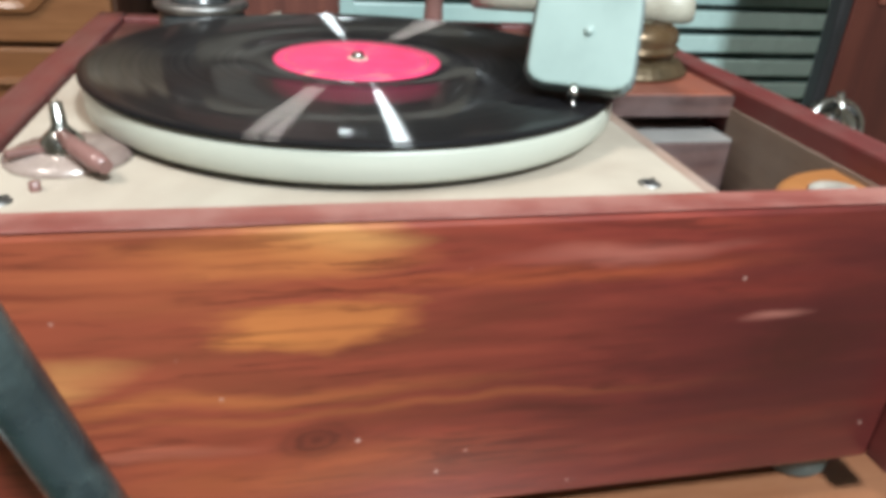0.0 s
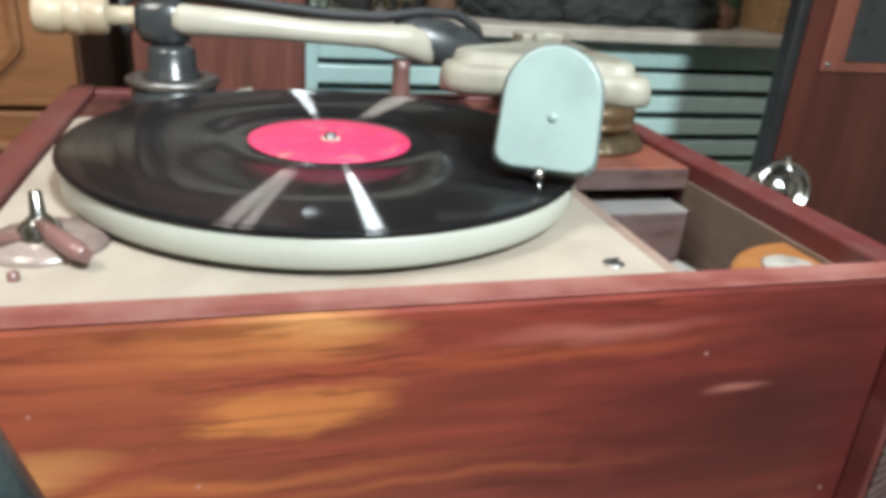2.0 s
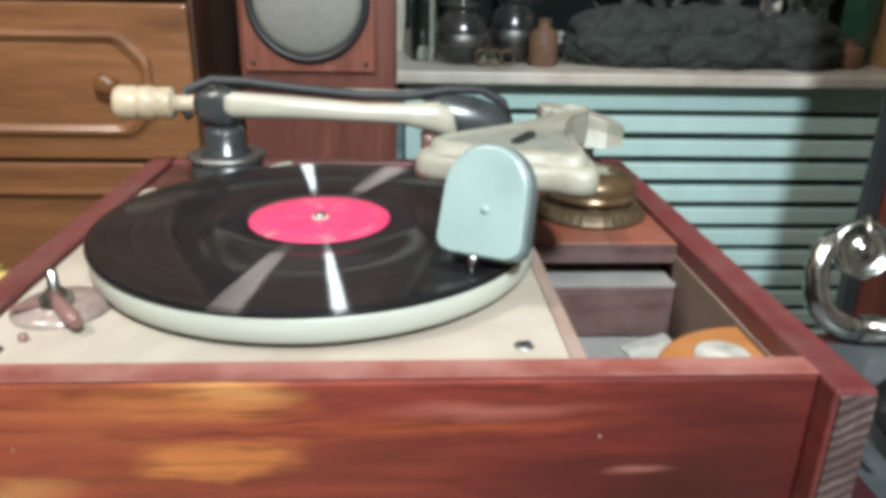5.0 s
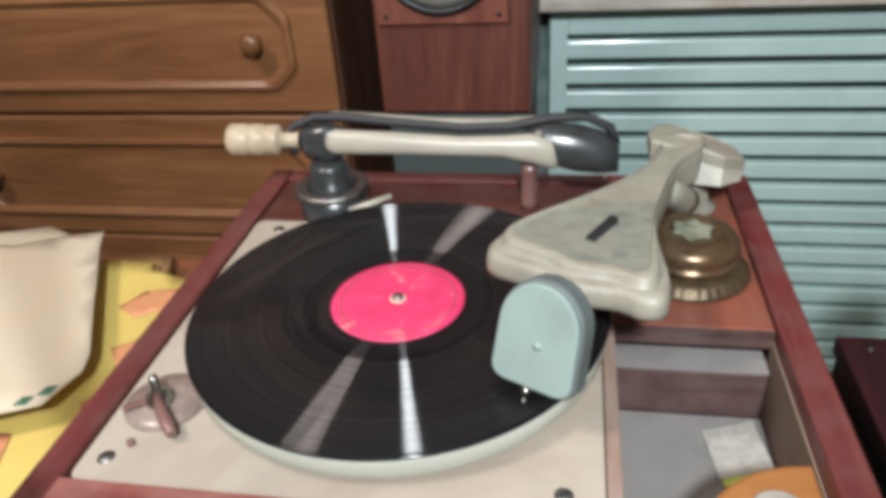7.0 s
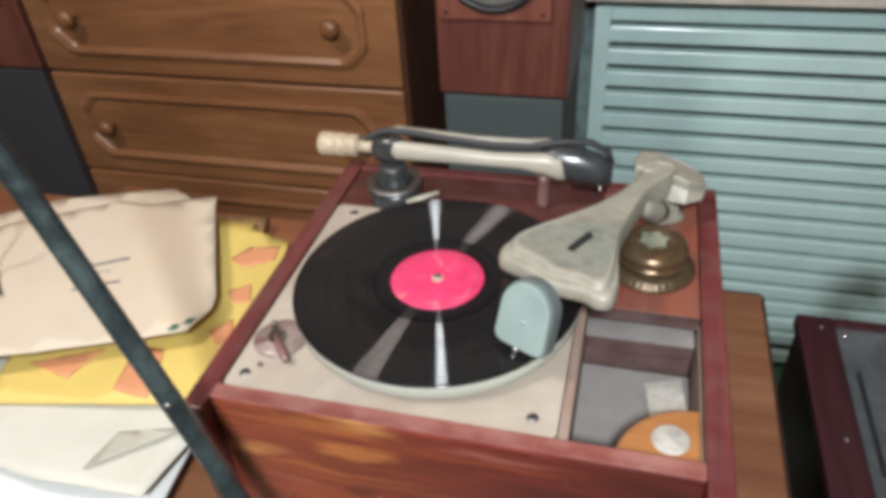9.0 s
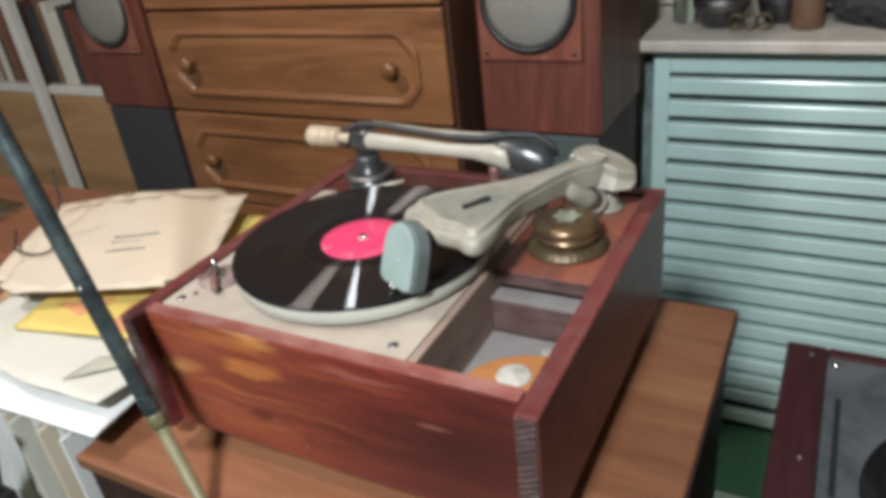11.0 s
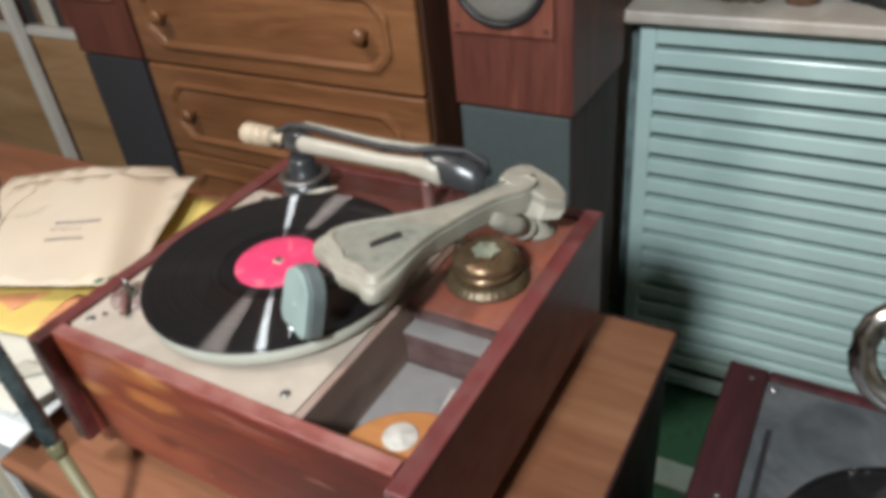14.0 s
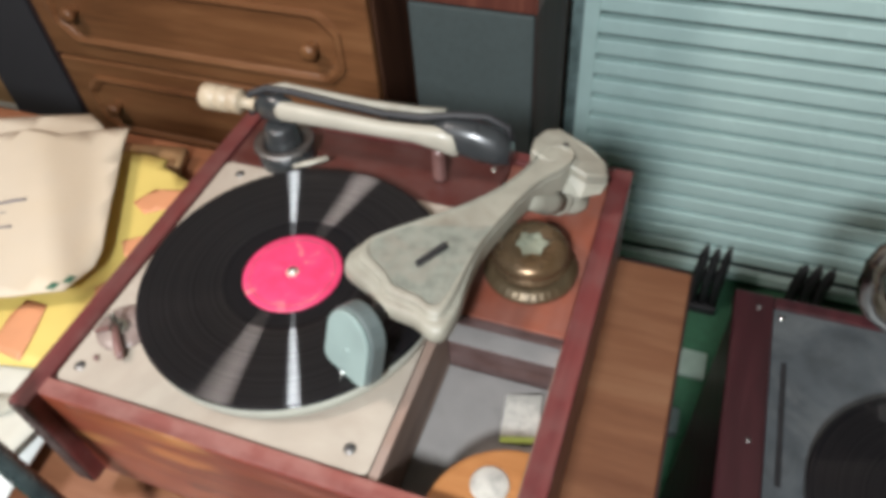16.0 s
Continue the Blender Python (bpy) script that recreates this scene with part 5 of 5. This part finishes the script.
part("needle_bar", tube([SB @ Vector((0, 0, 0.009)), SB @ Vector((0, 0.018, 0.012)), SB @ Vector((0, 0.036, 0.008))], [0.003, 0.003, 0.004], 10), M["chrome"], sbx)

# ---- tall panelled cabinet behind the gramophone ----
tall = thing("tall_panel", (0.95, 0.515, FLOOR), "tall mahogany board with black edge and framed dial", "panel")
part("body", block(0.700, 1.30, 0.512, 0.528, FLOOR, 0.55, 0.003), M["cabinet"], tall)
part("edge_post", block(0.681, 0.6995, 0.503, 0.5275, FLOOR, 0.56, 0.004), M["black"], tall, "black painted edge post")
part("front_panel", block(0.7005, 1.30, 0.503, 0.5115, FLOOR, 0.55, 0.002), M["cabinet"], tall)
frm = part("dial_frame", block(0.735, 0.98, 0.4985, 0.5025, -0.015, 0.135, 0.0012), M["speaker_face"], tall, "brownish metal dial frame")
part("dial_window", block(0.770, 0.945, 0.4965, 0.4984, 0.0, 0.12, 0.001), M["gunmetal"], frm, "black dial window")
for sx, sz in ((0.724, 0.120), (0.745, -0.006), (0.775, 0.004)):
    part("screw", lathe([(0.0, 0.002), (0.003, 0.0016), (0.004, 0.0)], 12, along((sx, 0.4984 if sx > 0.735 else 0.503, sz), (sx, -1, sz)), False), M["steel"], tall)

# ---- on the window sill ----
SZ = -0.014


def lump(x0, x1, y0, y1, h, seed):
    bm = bmesh.new()
    bmesh.ops.create_icosphere(bm, subdivisions=5, radius=1.0)
    for v in bm.verts:
        n = v.co.copy()
        k = 1 + 0.22 * noise.noise(n * 2.3 + Vector((seed, 0, 0))) + 0.10 * noise.noise(n * 7 + Vector((0, seed, 0))) + 0.05 * noise.noise(n * 19)
        p = Vector((max(-0.92, min(0.92, n.x)), max(-0.9, min(0.9, n.y)), n.z)) * k
        v.co = Vector(((x0 + x1) / 2 + p.x * (x1 - x0) / 2, (y0 + y1) / 2 + p.y * (y1 - y0) / 2, SZ + max(0.0, 0.4 + 0.6 * p.z) * h))
    for f in bm.faces:
        f.smooth = True
    return bm


stones = thing("stone_pile", (0.63, 1.02, SZ), "dark lumpy grey stones heaped on the window sill", "stone")
for x0, x1, y0, y1, h, seed in ((0.360, 0.610, 0.95, 1.10, 0.108, 3.0), (0.520, 0.780, 0.94, 1.09, 0.115, 7.0), (0.700, 0.905, 0.95, 1.10, 0.098, 11.0)):
    part("stone", lump(x0, x1, y0, y1, h, seed), M["moss"], stones)
random.seed(23)
wood_piece = thing("driftwood", (0.60, 1.13, SZ), "tangled grey driftwood standing behind the stone on the sill", "driftwood")
for x, lean, h in ((0.47, 0.06, 0.20), (0.53, -0.05, 0.24), (0.58, 0.10, 0.22), (0.63, -0.09, 0.26), (0.68, 0.08, 0.24), (0.74, -0.06, 0.21), (0.79, 0.05, 0.18)):
    pts = [Vector((x + lean * (k / 6) + 0.022 * math.sin(k * 1.5 + x * 31), 1.13 + 0.018 * math.cos(k * 1.1 + x * 17), SZ + h * k / 6)) for k in range(7)]
    limb = part("limb", tube(pts, [0.017, 0.015, 0.013, 0.012, 0.010, 0.007, 0.003], 10), M["driftwood"], wood_piece)
    for k in (2, 4):
        d = random.choice((-1, 1))
        q = pts[k]
        part("twig", tube([q, q + Vector((d * 0.03, -0.012, 0.012)), q + Vector((d * 0.058, -0.006, 0.004)), q + Vector((d * 0.085, 0.0, 0.030))], [0.008, 0.007, 0.005, 0.002], 8), M["driftwood"], limb)


def round_vase(x, y, r, h, label):
    v = thing("black_vase", (x, y, SZ), label, "vase", "black vases on the sill")
    m = Matrix.Translation((x, y, SZ))
    part("body", lathe([(0.0, 0.0), (r * 0.62, 0.0), (r * 0.86, h * 0.10), (r, h * 0.30), (r * 0.92, h * 0.46), (r * 0.55, h * 0.58), (r * 0.40, h * 0.70), (r * 0.48, h * 0.90), (r * 0.62, h), (r * 0.52, h * 0.98), (0.0, h * 0.80)], 32, m), M["glaze"], v)
    part("band", lathe([(r * 0.99, h * 0.20), (r * 1.03, h * 0.24), (r * 1.03, h * 0.28), (r * 1.0, h * 0.32)], 32, m, False), M["steel"], v, "dull silver band")
    part("collar", lathe([(r * 0.60, h * 0.56), (r * 0.78, h * 0.60), (r * 0.80, h * 0.63), (r * 0.50, h * 0.67)], 32, m, False), M["glaze"], v)


round_vase(0.165, 1.02, 0.050, 0.17, "glossy black round vase with a silver band")
round_vase(0.268, 1.06, 0.046, 0.19, "glossy black round vase with a silver band")


def cut_glass(x, y, r, h):
    v = thing("crystal_vase", (x, y, SZ), "cut crystal glass vase on the window sill", "vase")
    rings = []
    for k in range(9):
        z, w = k / 8, r * (0.62 + 0.38 * (k / 8) ** 1.4)
        rings.append([Vector((x + w * (1 + (0.07 if (i + k) % 2 else -0.05)) * math.cos(2 * math.pi * i / 24), y + w * (1 + (0.07 if (i + k) % 2 else -0.05)) * math.sin(2 * math.pi * i / 24), SZ + 0.006 + z * h)) for i in range(24)])
    part("bowl", loft(rings, smooth=False), M["glass"], v)
    part("base", lathe([(0.0, 0.0), (r * 0.7, 0.0), (r * 0.72, 0.004), (r * 0.6, 0.0058), (0.0, 0.0058)], 24, Matrix.Translation((x, y, SZ))), M["glass"], v)


cut_glass(0.905, 1.16, 0.050, 0.20)


def jar(name, x, y, r, h, material, label, category):
    return solid(name, lathe([(0.0, 0.0), (r * 0.9, 0.0), (r, 0.004), (r, h * 0.62), (r * 0.9, h * 0.72), (r * 0.45, h * 0.82), (r * 0.42, h * 0.98), (r * 0.48, h), (0.0, h)], 28, Matrix.Translation((x, y, SZ))), material, label, category)


jar("green_bottle", 0.985, 1.10, 0.034, 0.22, M["bottlegreen"], "green glass bottle on the window sill", "bottle")
jar("clay_pot", 0.930, 1.03, 0.030, 0.055, M["clay"], "small brown clay pot on the window sill", "pot")
jar("green_bottle", 0.095, 1.06, 0.026, 0.17, M["glass"], "greenish glass bottle on the window sill", "bottle")
jar("clay_pot", 0.318, 1.00, 0.028, 0.085, M["clay"], "brown clay pot on the window sill", "pot")
solid("cardboard_box", block(1.02, 1.16, 0.97, 1.09, SZ, SZ + 0.17, 0.003), M["tan"], "tan cardboard box on the window sill", "box")
coil = thing("metal_fitting", (0.225, 0.985, SZ), "tarnished ring-shaped metal fitting on the sill", "fitting")
for k in range(3):
    c = Vector((0.200 + 0.024 * k, 0.975, SZ + 0.016))
    part("ring", tube([c + Vector((0.013 * math.cos(a), 0.002 * k, 0.013 * math.sin(a))) for a in (2 * math.pi * i / 16 for i in range(17))], 0.0032, 8), M["brassdark"], coil)
solid("black_dish", lathe([(0.0, 0.0), (0.045, 0.0), (0.048, 0.012), (0.044, 0.024), (0.036, 0.024), (0.034, 0.008), (0.0, 0.008)], 32, Matrix.Translation((0.345, 1.16, SZ))), M["black"], "round black dish on the window sill", "dish")

# ---- on the floor ----
random.seed(7)


def prongs(x, y, n, w, h, z0):
    th = thing("pronged_rack", (x, y, FLOOR), "black ribbed plastic pronged rack standing on the floor", "rack", "black racks by the radiator cover")
    part("block", block(x - w / 2, x + w / 2, y - 0.02, y + 0.02, FLOOR, z0, 0.004), M["rubber"], th)
    for k in range(n):
        px = x - w / 2 + w * (k + 0.5) / n
        part("prong", tube([(px, y, z0 - 0.02), (px, y, z0 + h * 0.5), (px + 0.002, y, z0 + h * 0.85), (px + 0.003, y, z0 + h * random.uniform(0.95, 1.06))], [w / n * 0.55, w / n * 0.52, w / n * 0.36, w / n * 0.08], 10), M["rubber"], th)


prongs(0.408, 0.862, 3, 0.070, 0.19, -0.925)
prongs(0.612, 0.870, 3, 0.078, 0.15, -0.890)
solid("pale_slab", block(0.20, 0.44, 0.655, 0.725, FLOOR, FLOOR + 0.016, 0.005), M["paleslab"], "pale painted slab lying on the green carpet", "slab")
solid("pale_slab", block(0.22, 0.40, 0.50, 0.56, FLOOR, FLOOR + 0.03, 0.006), M["footgreen"], "grey-green slab lying on the green carpet", "slab")
solid("cloth_bag", block(-0.98, -0.76, -0.34, -0.225, FLOOR, -0.55, 0.02, 3), M["navy"], "navy blue cloth bag standing on the floor", "bag")
bowl = solid("purple_bowl", lathe([(0.0, 0.0), (0.06, 0.0), (0.10, 0.05), (0.115, 0.075), (0.112, 0.078), (0.095, 0.05), (0.055, 0.008), (0.0, 0.008)], 40, Matrix.Translation((-0.40, -0.36, FLOOR))), M["purple"], "purple plastic bowl on the floor", "bowl")
solid("glass_jar", lathe([(0.0, 0.0), (0.04, 0.0), (0.045, 0.01), (0.045, 0.12), (0.03, 0.14), (0.03, 0.16), (0.0, 0.16)], 28, Matrix.Translation((-0.56, -0.32, FLOOR))), M["glass"], "clear glass jar on the floor", "jar")
solid("orange_carton", block(-0.80, -0.66, -0.48, -0.38, FLOOR, -0.80, 0.004), M["orange"], "orange printed carton on the floor", "carton")
